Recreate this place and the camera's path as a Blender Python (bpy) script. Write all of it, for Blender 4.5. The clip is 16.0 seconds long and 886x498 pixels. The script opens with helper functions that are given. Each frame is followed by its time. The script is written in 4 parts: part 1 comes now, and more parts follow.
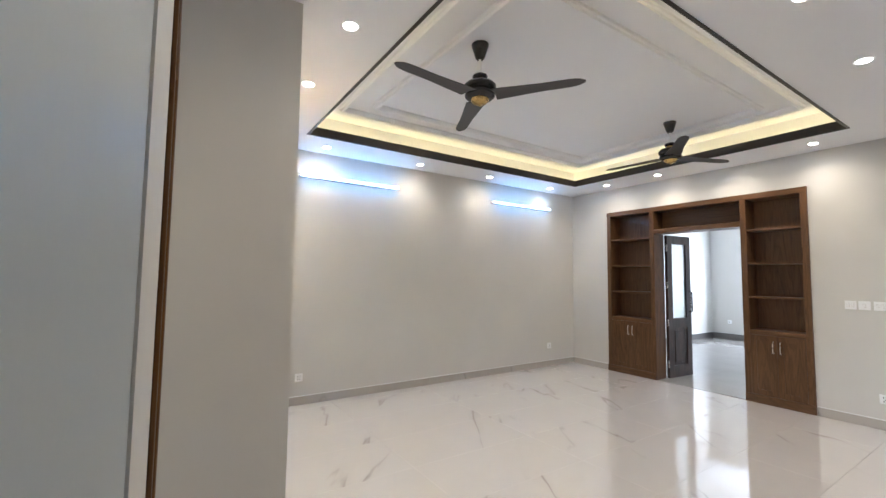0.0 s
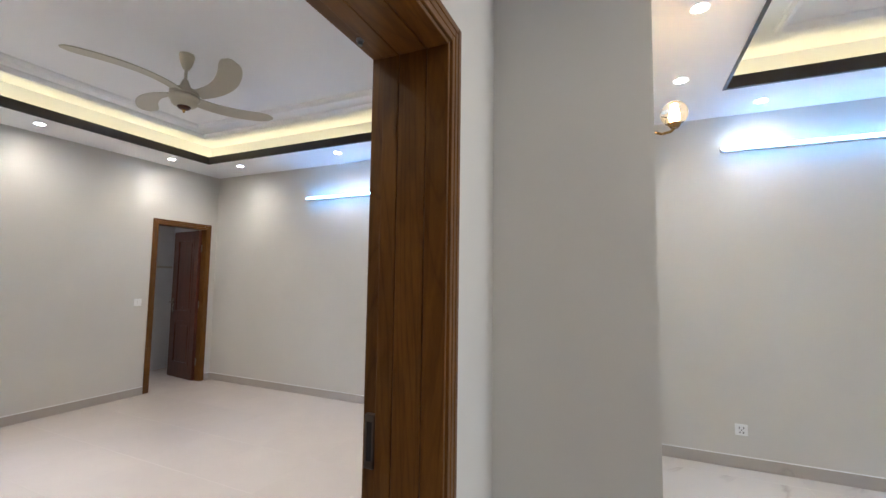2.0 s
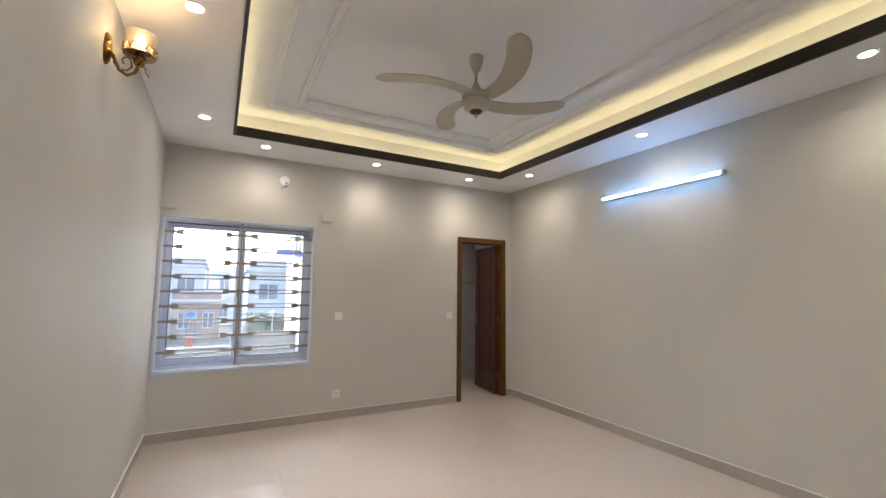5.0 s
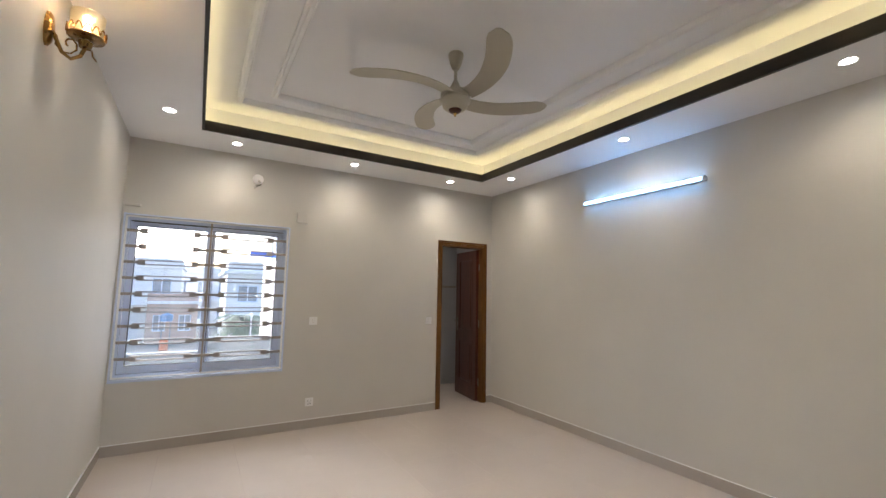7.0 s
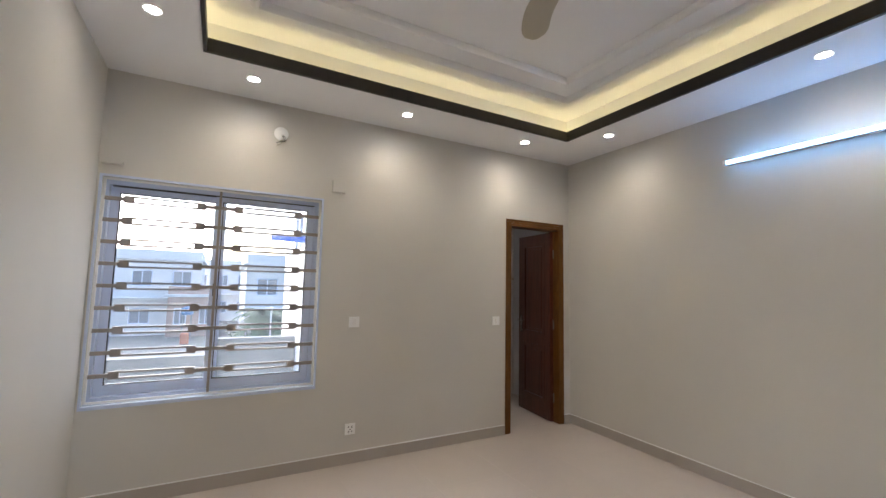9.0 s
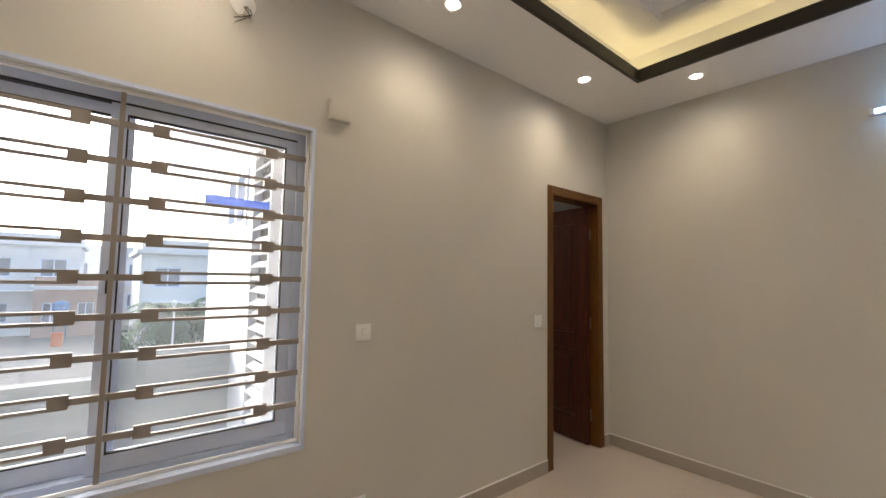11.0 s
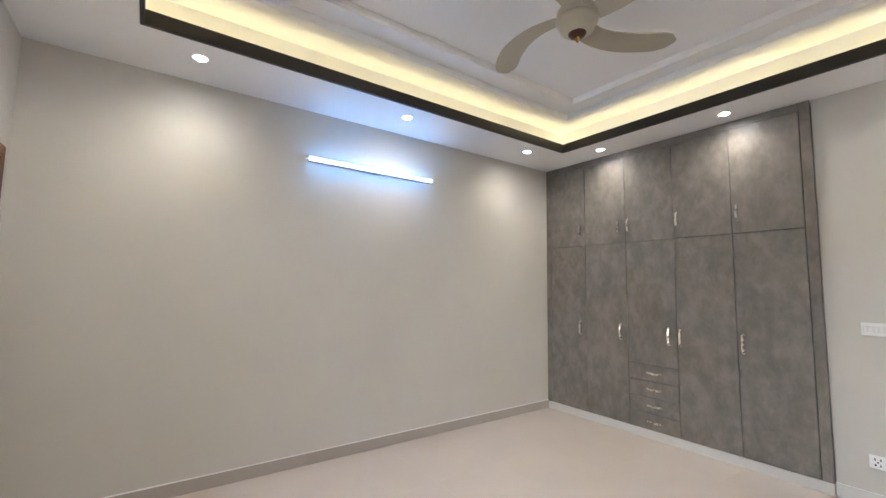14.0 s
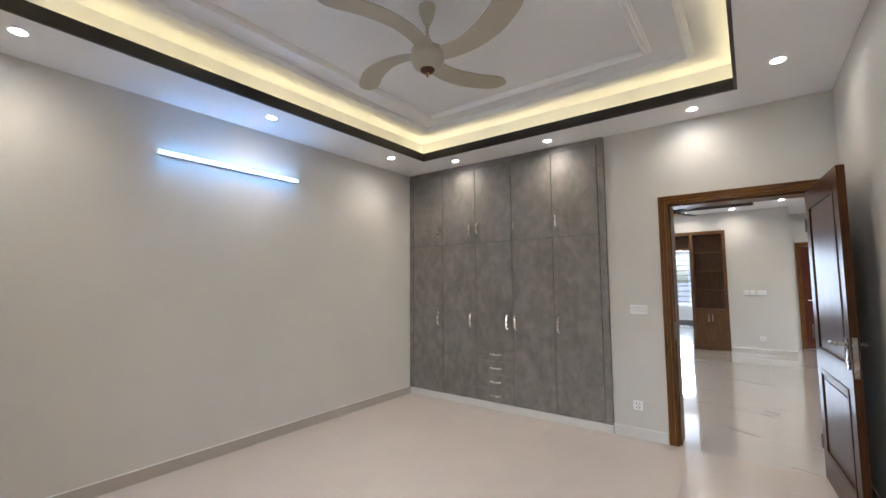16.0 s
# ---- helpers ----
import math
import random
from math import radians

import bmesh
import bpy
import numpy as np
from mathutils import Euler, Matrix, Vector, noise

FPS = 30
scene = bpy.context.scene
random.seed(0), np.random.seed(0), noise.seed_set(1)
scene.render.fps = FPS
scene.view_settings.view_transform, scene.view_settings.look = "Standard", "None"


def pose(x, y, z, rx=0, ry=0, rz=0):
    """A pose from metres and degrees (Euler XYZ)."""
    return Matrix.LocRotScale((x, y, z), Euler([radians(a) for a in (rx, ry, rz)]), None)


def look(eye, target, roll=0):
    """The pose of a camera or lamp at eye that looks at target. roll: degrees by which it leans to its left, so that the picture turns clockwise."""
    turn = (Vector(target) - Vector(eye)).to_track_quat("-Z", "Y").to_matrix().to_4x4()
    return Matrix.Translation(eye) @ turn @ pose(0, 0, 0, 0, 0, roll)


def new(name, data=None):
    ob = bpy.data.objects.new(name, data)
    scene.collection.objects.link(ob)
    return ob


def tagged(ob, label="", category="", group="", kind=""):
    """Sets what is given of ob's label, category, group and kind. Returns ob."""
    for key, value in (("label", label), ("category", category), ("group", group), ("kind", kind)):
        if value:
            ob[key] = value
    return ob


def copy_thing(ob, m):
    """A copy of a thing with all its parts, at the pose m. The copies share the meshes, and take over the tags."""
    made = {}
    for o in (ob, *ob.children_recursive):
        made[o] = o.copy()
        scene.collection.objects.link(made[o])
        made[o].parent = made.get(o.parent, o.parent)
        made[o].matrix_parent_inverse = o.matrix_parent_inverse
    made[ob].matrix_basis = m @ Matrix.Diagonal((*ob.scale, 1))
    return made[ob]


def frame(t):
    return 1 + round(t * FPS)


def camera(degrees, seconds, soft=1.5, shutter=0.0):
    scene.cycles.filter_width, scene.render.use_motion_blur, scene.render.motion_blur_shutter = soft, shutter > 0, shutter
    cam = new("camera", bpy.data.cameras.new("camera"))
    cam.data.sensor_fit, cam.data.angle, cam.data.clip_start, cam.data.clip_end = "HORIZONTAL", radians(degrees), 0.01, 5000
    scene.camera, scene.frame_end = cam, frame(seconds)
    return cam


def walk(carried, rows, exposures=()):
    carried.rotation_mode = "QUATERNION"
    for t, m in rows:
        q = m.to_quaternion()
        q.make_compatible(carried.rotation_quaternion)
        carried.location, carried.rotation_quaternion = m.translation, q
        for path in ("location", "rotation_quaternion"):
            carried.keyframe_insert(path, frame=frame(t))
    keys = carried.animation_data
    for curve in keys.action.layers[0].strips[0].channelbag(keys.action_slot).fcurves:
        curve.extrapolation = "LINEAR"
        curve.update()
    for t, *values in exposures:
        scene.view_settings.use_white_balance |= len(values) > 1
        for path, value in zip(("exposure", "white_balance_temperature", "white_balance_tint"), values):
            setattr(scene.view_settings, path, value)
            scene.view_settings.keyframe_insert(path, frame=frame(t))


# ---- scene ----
cam = camera(94.0, 16.0)
PATH = [
    (0, (0.004, 0.098, 1.44), (1.102, 1.766, 1.574), 0.7),
    (0.5, (0.217, 0.296, 1.455), (0.959, 2.148, 1.594), 0.8),
    (1, (0.384, 0.446, 1.469), (0.643, 2.424, 1.619), 0.9),
    (1.5, (0.433, 0.651, 1.455), (0.152, 2.625, 1.606), 0.9),
    (2, (0.438, 0.81, 1.465), (-0.373, 2.632, 1.611), 0.8),
    (2.5, (0.494, 0.854, 1.452), (-0.708, 2.446, 1.604), 0.6),
    (3, (0.394, 0.961, 1.448), (-1.091, 2.29, 1.607), 0.4),
    (3.5, (0.17, 1.072, 1.47), (-1.498, 2.164, 1.632), 0.4),
    (4, (-0.03, 1.172, 1.465), (-1.794, 2.1, 1.635), 0.4),
    (6.5, (-0.262, 1.293, 1.482), (-1.981, 2.29, 1.709), 1.1),
    (7, (-0.288, 1.348, 1.484), (-2.002, 2.357, 1.697), 1.1),
    (7.5, (-0.501, 1.365, 1.471), (-2.218, 2.37, 1.676), 1.3),
    (8, (-0.791, 1.375, 1.475), (-2.519, 2.364, 1.666), 1.3),
    (8.5, (-1.161, 1.467, 1.471), (-2.916, 2.409, 1.653), 1.2),
    (10.8, (-2.952, 1.367, 1.444), (-4.577, 2.524, 1.589), 1.1),
    (11, (-3.074, 1.406, 1.444), (-4.617, 2.671, 1.583), 1.0),
    (11.5, (-3.395, 1.58, 1.448), (-4.611, 3.161, 1.591), 0.8),
    (12, (-3.635, 1.702, 1.449), (-4.361, 3.559, 1.596), 0.8),
    (12.5, (-3.833, 1.722, 1.453), (-3.997, 3.71, 1.602), 1.2),
    (13, (-3.938, 1.611, 1.414), (-3.557, 3.566, 1.589), 1.5),
    (13.5, (-4.094, 1.528, 1.405), (-3.255, 3.333, 1.602), 1.4),
    (14, (-4.335, 1.54, 1.436), (-3.176, 3.161, 1.616), 0.8),
    (14.5, (-4.467, 1.486, 1.439), (-3.122, 2.957, 1.611), 0.4),
    (15, (-4.484, 1.335, 1.42), (-3.03, 2.698, 1.595), -0.0),
    (15.5, (-4.499, 1.272, 1.437), (-2.965, 2.544, 1.604), -0.4),
    (16, (-4.503, 1.273, 1.449), (-2.903, 2.463, 1.61), -0.4),
]
EXPOSURES = [
    (0.0, 3.46, 5600, 10), (1.5, 3.44, 5450, 10), (2.5, 3.52, 5230, 10), (3.5, 3.38, 5450, 10), (4.0, 3.24, 5700, 10), (6.5, 3.06, 5900, 10), (8.5, 2.97, 5750, 10),
    (10.8, 2.83, 6200, 10), (11.0, 2.83, 6500, 10), (11.5, 2.86, 7050, 10), (12.0, 2.95, 7550, 10), (12.5, 3.14, 5850, 10), (13.0, 3.36, 5600, 10), (13.5, 3.50, 5550, 10), (14.0, 3.46, 5500, 10), (14.7, 3.36, 5500, 10), (16.0, 3.28, 5500, 10),
]
walk(cam, [(t, look(eye, target, roll)) for t, eye, target, roll in PATH], EXPOSURES)

# ---- world, sun and sky ----
world = bpy.data.worlds.new("sky")
scene.world = world
world.use_nodes = True
wn = world.node_tree.nodes
sky = wn.new("ShaderNodeTexSky")
sky.sky_type, sky.sun_disc = "NISHITA", False
sky.sun_elevation, sky.sun_rotation = radians(24), radians(240)
sky.air_density, sky.dust_density = 1.0, 3.0
wn["Background"].inputs["Strength"].default_value = 0.065
world.node_tree.links.new(sky.outputs[0], wn["Background"].inputs["Color"])
sun_data = bpy.data.lights.new("sun", "SUN")
sun_data.energy, sun_data.angle, sun_data.color = 0.9, radians(70), (0.97, 0.985, 1.0)
sun = new("sun", sun_data)
sun.rotation_euler = (0, radians(-66), radians(30))

SPOT_WATTS, LOUNGE_WATTS, TUBE_GLOW, LED_GLOW = 2.7, 2.6, 2.2, 1.05
WARM, COOL, YELLOW = (1.0, 0.805, 0.565), (0.28, 0.57, 1.0), (1.0, 0.765, 0.345)


# ---- materials ----
def mat(name, color, rough=0.5, metal=0.0, coat=0.0, glow=None, strength=0.0):
    m = bpy.data.materials.new(name)
    m.use_nodes = True
    b = m.node_tree.nodes["Principled BSDF"]
    b.inputs["Base Color"].default_value = (*color, 1)
    b.inputs["Roughness"].default_value = rough
    b.inputs["Metallic"].default_value = metal
    b.inputs["Coat Weight"].default_value = coat
    b.inputs["Coat Roughness"].default_value = 0.05
    if glow:
        b.inputs["Emission Color"].default_value = (*glow, 1)
        b.inputs["Emission Strength"].default_value = strength
    return m


class Nodes:
    """Short hand for wiring a material's nodes."""

    def __init__(self, m):
        self.t = m.node_tree
        self.bsdf = self.t.nodes["Principled BSDF"]

    def add(self, kind, **sockets):
        n = self.t.nodes.new("ShaderNode" + kind)
        for k, v in sockets.items():
            n.inputs[k.replace("_", " ")].default_value = v
        return n

    def link(self, a, out, b, into):
        self.t.links.new(a.outputs[out], b.inputs[into])

    def coords(self, scale, space="Object", shuffle=0.0):
        tc = self.add("TexCoord")
        mp = self.add("Mapping")
        mp.inputs["Scale"].default_value = scale
        self.link(tc, space, mp, "Vector")
        if shuffle:
            info = self.add("ObjectInfo")
            mul = self.add("VectorMath")
            mul.operation = "SCALE"
            mul.inputs[0].default_value = (1.0, 0.73, 0.41)
            sc = self.add("Math")
            sc.operation = "MULTIPLY"
            sc.inputs[1].default_value = shuffle
            self.link(info, "Random", sc, 0)
            self.link(sc, 0, mul, "Scale")
            self.t.links.new(mul.outputs[0], mp.inputs["Location"])
        return mp

    def noise(self, at, scale, detail=4.0, rough=0.55, distort=0.0):
        n = self.add("TexNoise", Scale=scale, Detail=detail, Roughness=rough, Distortion=distort)
        self.link(at, 0, n, "Vector")
        return n

    def ramp(self, src, out, stops):
        r = self.add("ValToRGB")
        el = r.color_ramp.elements
        while len(el) < len(stops):
            el.new(0.5)
        for e, (p, c) in zip(el, stops):
            e.position, e.color = p, (*c, 1)
        self.link(src, out, r, 0)
        return r

    def mix(self, kind, factor, a, b):
        m = self.add("Mix")
        m.data_type, m.blend_type = "RGBA", kind
        m.inputs[0].default_value = factor
        self.t.links.new(a, m.inputs[6])
        self.t.links.new(b, m.inputs[7])
        return m

    def bump(self, src, out, strength, distance=0.001):
        b = self.add("Bump", Strength=strength, Distance=distance)
        self.link(src, out, b, "Height")
        self.link(b, 0, self.bsdf, "Normal")


def paint(name, color, rough=0.55, vary=0.04, relief=0.12):
    """Rolled emulsion: faint patches, and the stipple of the roller."""
    m = mat(name, color, rough)
    n = Nodes(m)
    at = n.coords((1, 1, 1))
    big = n.noise(at, 0.9, 3.0)
    lo = tuple(c * (1 - vary) for c in color)
    hi = tuple(min(1, c * (1 + vary)) for c in color)
    r = n.ramp(big, 0, [(0.3, lo), (0.7, hi)])
    n.link(r, 0, n.bsdf, "Base Color")
    fine = n.noise(at, 160.0, 3.0)
    n.bump(fine, 0, relief, 0.0008)
    return m


def wood(name, dark, light, axis="z", rough=0.42, coat=0.12):
    """Stained timber with long cathedral grain along one axis."""
    m = mat(name, light, rough, coat=coat)
    m.node_tree.nodes["Principled BSDF"].inputs["Specular IOR Level"].default_value = 0.3
    n = Nodes(m)
    s = {"x": (0.9, 9, 9), "y": (9, 0.9, 9), "z": (9, 9, 0.9)}[axis]
    at = n.coords(s, shuffle=7.0)
    wave = n.noise(at, 0.75, 3.0, 0.6, 2.2)
    fine = n.noise(n.coords(tuple(5 * v for v in s), shuffle=3.0), 3.0, 5.0, 0.7)
    a = n.ramp(wave, 0, [(0.30, tuple(0.5 * (p + q) for p, q in zip(dark, light))), (0.46, light), (0.54, dark), (0.72, light)])
    field = n.noise(n.coords(tuple(0.62 * v for v in s), shuffle=7.0), 0.9, 1.5, 0.4, 0.35)
    rings = n.add("Math")
    rings.operation = "MULTIPLY"
    rings.inputs[1].default_value = 110.0
    n.link(field, 0, rings, 0)
    wavy = n.add("Math")
    wavy.operation = "SINE"
    n.link(rings, 0, wavy, 0)
    grain = n.ramp(wavy, 0, [(0.0, (1.12, 1.12, 1.12)), (0.55, (1.0, 1.0, 1.0)), (0.9, (0.95, 0.95, 0.95)), (1.0, (0.7, 0.66, 0.62))])
    a = n.mix("MULTIPLY", 0.6, a.outputs[0], grain.outputs[0])
    b = n.ramp(fine, 0, [(0.35, (0.78, 0.76, 0.74)), (0.65, (1.06, 1.06, 1.06))])
    c = n.mix("MULTIPLY", 0.6, a.outputs[2], b.outputs[0])
    n.link(c, 2, n.bsdf, "Base Color")
    n.bump(fine, 0, 0.1, 0.0006)
    return m


def stone_tile(name, color, vary, rough, vein=None, coat=0.12):
    m = mat(name, color, rough, coat=coat)
    m.node_tree.nodes["Principled BSDF"].inputs["Coat IOR"].default_value = 1.6
    n = Nodes(m)
    at = n.coords((1, 1, 1), shuffle=23.0)
    cloud = n.noise(at, 2.2, 5.0, 0.6)
    lo = tuple(c * (1 - vary) for c in color)
    hi = tuple(min(1, c * (1 + vary)) for c in color)
    base = n.ramp(cloud, 0, [(0.3, lo), (0.7, hi)])
    out = base
    if vein:
        slant = n.coords((1, 1, 1), shuffle=23.0)
        slant.inputs["Rotation"].default_value = (0, 0, 0.6)
        long = n.add("Mapping")
        long.inputs["Scale"].default_value = (2.1, 0.42, 1.0)
        n.link(slant, 0, long, "Vector")
        warp = n.noise(long, 0.6, 5.0, 0.46, 0.15)
        ridge = n.add("Math")
        ridge.operation = "SUBTRACT"
        ridge.inputs[1].default_value = 0.5
        n.link(warp, 0, ridge, 0)
        ab = n.add("Math")
        ab.operation = "ABSOLUTE"
        n.link(ridge, 0, ab, 0)
        line = n.ramp(ab, 0, [(0.0, (1, 1, 1)), (0.003, (0.75, 0.75, 0.75)), (0.007, (0.14, 0.14, 0.14)), (0.03, (0, 0, 0))])
        gate = n.ramp(n.noise(at, 1.6, 2.0), 0, [(0.44, (0, 0, 0)), (0.60, (1, 1, 1))])
        on = n.mix("MULTIPLY", 1.0, line.outputs[0], gate.outputs[0])
        tone = n.add("RGB")
        tone.outputs[0].default_value = (*vein, 1)
        out = n.add("Mix")
        out.data_type = "RGBA"
        n.t.links.new(on.outputs[2], out.inputs[0])
        n.t.links.new(base.outputs[0], out.inputs[6])
        n.t.links.new(tone.outputs[0], out.inputs[7])
        n.link(out, 2, n.bsdf, "Base Color")
    else:
        n.link(base, 0, n.bsdf, "Base Color")
    smear = n.noise(n.coords((1, 1, 1)), 1.4, 3.0)
    rr = n.ramp(smear, 0, [(0.3, (rough * 0.8,) * 3), (0.75, (rough * 1.4,) * 3)])
    n.link(rr, 0, n.bsdf, "Roughness")
    return m


def laminate(name, dark, light):
    """Grey concrete-look board, clouded and faintly scratched."""
    m = mat(name, light, 0.42)
    n = Nodes(m)
    at = n.coords((1, 1, 0.7), shuffle=11.0)
    cloud = n.noise(at, 5.5, 8.0, 0.72, 0.1)
    patch = n.noise(at, 11.0, 5.0, 0.6)
    a = n.ramp(cloud, 0, [(0.36, dark), (0.62, light)])
    b = n.ramp(patch, 0, [(0.35, (0.86, 0.86, 0.86)), (0.65, (1.1, 1.1, 1.1))])
    c = n.mix("MULTIPLY", 0.7, a.outputs[0], b.outputs[0])
    n.link(c, 2, n.bsdf, "Base Color")
    rr = n.ramp(cloud, 0, [(0.3, (0.34,) * 3), (0.7, (0.5,) * 3)])
    n.link(rr, 0, n.bsdf, "Roughness")
    n.bump(patch, 0, 0.08, 0.0006)
    return m


def metal(name, color, rough):
    m = mat(name, color, rough, 1.0)
    n = Nodes(m)
    f = n.noise(n.coords((1, 1, 1)), 40.0, 3.0)
    r = n.ramp(f, 0, [(0.3, (rough * 0.7,) * 3), (0.7, (rough * 1.3,) * 3)])
    n.link(r, 0, n.bsdf, "Roughness")
    return m


def glass(name, rough=0.0, tint=(1, 1, 1)):
    m = mat(name, tint, rough)
    b = m.node_tree.nodes["Principled BSDF"]
    b.inputs["Transmission Weight"].default_value = 1.0
    b.inputs["IOR"].default_value = 1.45
    return m


WALL = paint("greige_wall_paint", (0.655, 0.636, 0.594), 0.52)
CEIL = paint("white_ceiling_paint", (0.88, 0.885, 0.90), 0.6, 0.015)
WALL.node_tree.nodes["Principled BSDF"].inputs["Specular IOR Level"].default_value = 0.22
# Pillar's blue-grey holds the cool daylight that falls on it.
PILLAR = paint("daylight_tinted_paint", (0.40, 0.44, 0.455), 0.5)
BATHWALL = paint("pale_bath_tile", (0.62, 0.62, 0.64), 0.2, 0.02, 0.02)
BAND = mat("black_brown_trim", (0.022, 0.018, 0.017), 0.45)
OAK = wood("brown_oak_upright", (0.112, 0.044, 0.0055), (0.155, 0.063, 0.0085))
OAK_X = wood("brown_oak_along_x", (0.112, 0.044, 0.0055), (0.155, 0.063, 0.0085), "x")
OAK_Y = wood("brown_oak_along_y", (0.112, 0.044, 0.0055), (0.155, 0.063, 0.0085), "y")
WALNUT = wood("walnut_upright", (0.095, 0.046, 0.018), (0.135, 0.066, 0.027))
WALNUT_Y = wood("walnut_along_y", (0.095, 0.046, 0.018), (0.135, 0.066, 0.027), "y")
LEAFOAK = wood("brown_oak_leaf", (0.062, 0.025, 0.009), (0.088, 0.036, 0.013), rough=0.3, coat=0.0)
LEAFOAK_X = wood("brown_oak_leaf_along_x", (0.06, 0.022, 0.006), (0.088, 0.034, 0.0095), "x", 0.34, 0.0)
for m_ in (LEAFOAK, LEAFOAK_X):
    m_.node_tree.nodes["Principled BSDF"].inputs["Specular IOR Level"].default_value = 0.12
MAHOGANY = wood("mahogany_door", (0.068, 0.017, 0.009), (0.105, 0.027, 0.014), rough=0.28, coat=0.5)
DARKWOOD = wood("dark_folding_door", (0.035, 0.022, 0.018), (0.07, 0.042, 0.034), rough=0.3, coat=0.4)
LAMINATE = laminate("grey_concrete_laminate", (0.172, 0.158, 0.141), (0.232, 0.215, 0.194))
# Near black behind doors and slats, painting the shade in their gaps.
SHADOWGAP = mat("dark_gap_shade", (0.03, 0.03, 0.03), 0.8)
TILE = stone_tile("cream_porcelain_tile", (0.63, 0.565, 0.515), 0.025, 0.19)
MARBLE = stone_tile("white_marble_tile", (0.74, 0.705, 0.67), 0.02, 0.04, (0.48, 0.43, 0.405), 1.0)
GREYTILE = stone_tile("grey_room_tile", (0.36, 0.34, 0.32), 0.05, 0.12)
GROUT = mat("pale_grout", (0.52, 0.48, 0.44), 0.6)
SKIRT = stone_tile("taupe_skirting", (0.46, 0.415, 0.375), 0.04, 0.2)
SKIRT_M = stone_tile("grey_marble_skirting", (0.47, 0.43, 0.385), 0.04, 0.15, (0.3, 0.28, 0.26))
SKIRT_D = stone_tile("dark_skirting", (0.16, 0.15, 0.14), 0.05, 0.2)
PLINTH = paint("white_plinth_paint", (0.68, 0.67, 0.65), 0.4)
# White frames; the blue cast of daylight is mixed into their base colour.
ALU = paint("daylight_blue_window_frame", (0.64, 0.72, 0.90), 0.25, 0.03, 0.02)
RUBBER = mat("black_window_gasket", (0.02, 0.02, 0.025), 0.6)
GRILLE = paint("taupe_grille_paint", (0.33, 0.295, 0.27), 0.4)
PANE = glass("veiled_window_glass")
# Bluish film in the glass imitates the veil of haze and reflections.
veil = Nodes(PANE)
film_ = veil.add("BsdfTranslucent")
film_.inputs["Color"].default_value = (0.86, 0.92, 1.0, 1)
blend = veil.add("MixShader")
veil_amount = veil.ramp(veil.noise(veil.coords((1, 1, 1)), 2.5, 5.0), 0, [(0.3, (0.02,) * 3), (0.75, (0.045,) * 3)])
veil.link(veil_amount, 0, blend, 0)
veil.link(veil.bsdf, 0, blend, 1)
veil.link(film_, 0, blend, 2)
veil.link(blend, 0, veil.t.nodes["Material Output"], "Surface")
FROST = glass("frosted_glass", 0.35, (0.9, 0.95, 0.95))
CREAMGLASS = glass("frosted_cream_glass", 0.3, (0.97, 0.9, 0.74))
AMBER = glass("amber_glass", 0.05, (1.0, 0.86, 0.62))
NICKEL = metal("brushed_nickel", (0.74, 0.69, 0.61), 0.28)
AGED = metal("aged_nickel", (0.40, 0.36, 0.31), 0.26)
BRASS = metal("antique_brass", (0.30, 0.18, 0.06), 0.3)
DARKSTEEL = metal("dark_steel", (0.22, 0.20, 0.18), 0.4)
GOLD = metal("polished_gold", (0.62, 0.43, 0.16), 0.25)
CREAM = paint("cream_fan_enamel", (0.48, 0.45, 0.37), 0.28, 0.02, 0.03)
BLACKFAN = mat("black_fan_enamel", (0.012, 0.010, 0.010), 0.25)
BLACKBLADE = mat("dark_grey_blade_enamel", (0.032, 0.029, 0.03), 0.4)
BROWNCAP = mat("brown_fan_cap", (0.07, 0.018, 0.008), 0.3)
PLASTIC = mat("white_plastic", (0.9, 0.9, 0.9), 0.3)
INK = mat("dark_sockets", (0.03, 0.03, 0.03), 0.5)
LENS = mat("warm_led_lens", (0.9, 0.9, 0.9), 0.5, glow=(1.0, 0.9, 0.78), strength=10.0)
TUBE = mat("cool_led_tube", (0.9, 0.9, 0.9), 0.4, glow=COOL, strength=TUBE_GLOW)
LED = mat("yellow_led_strip", (0.9, 0.8, 0.5), 0.5, glow=YELLOW, strength=LED_GLOW)
BULB = mat("candle_bulb", (1, 0.8, 0.5), 0.4, glow=(1.0, 0.6, 0.25), strength=7.0)
RENDERWALL = paint("white_outer_render", (0.70, 0.70, 0.71), 0.8, 0.05, 0.4)
CONCRETE = paint("grey_parapet", (0.21, 0.23, 0.25), 0.85, 0.08, 0.4)
DUST = paint("pale_dusty_ground", (0.17, 0.165, 0.16), 0.95, 0.15, 0.5)
ASPHALT = paint("asphalt", (0.06, 0.06, 0.06), 0.9, 0.15, 0.5)
LOUVRE = paint("pale_grey_louvre_paint", (0.42, 0.44, 0.47), 0.5, 0.04, 0.1)
TANKBLUE = mat("faded_blue_plastic", (0.09, 0.24, 0.48), 0.5)
BLUEPIPE = mat("blue_plastic", (0.02, 0.10, 0.62), 0.4)
BRICKPINK = paint("terracotta_render", (0.46, 0.33, 0.28), 0.9, 0.08)
DARKGLASS = mat("dark_window_glass", (0.22, 0.25, 0.30), 0.12)
LEAF = mat("palm_leaf", (0.055, 0.12, 0.05), 0.6)
BARK = mat("palm_bark", (0.14, 0.10, 0.07), 0.9)
ORANGE = mat("orange_plastic", (0.62, 0.16, 0.06), 0.6)


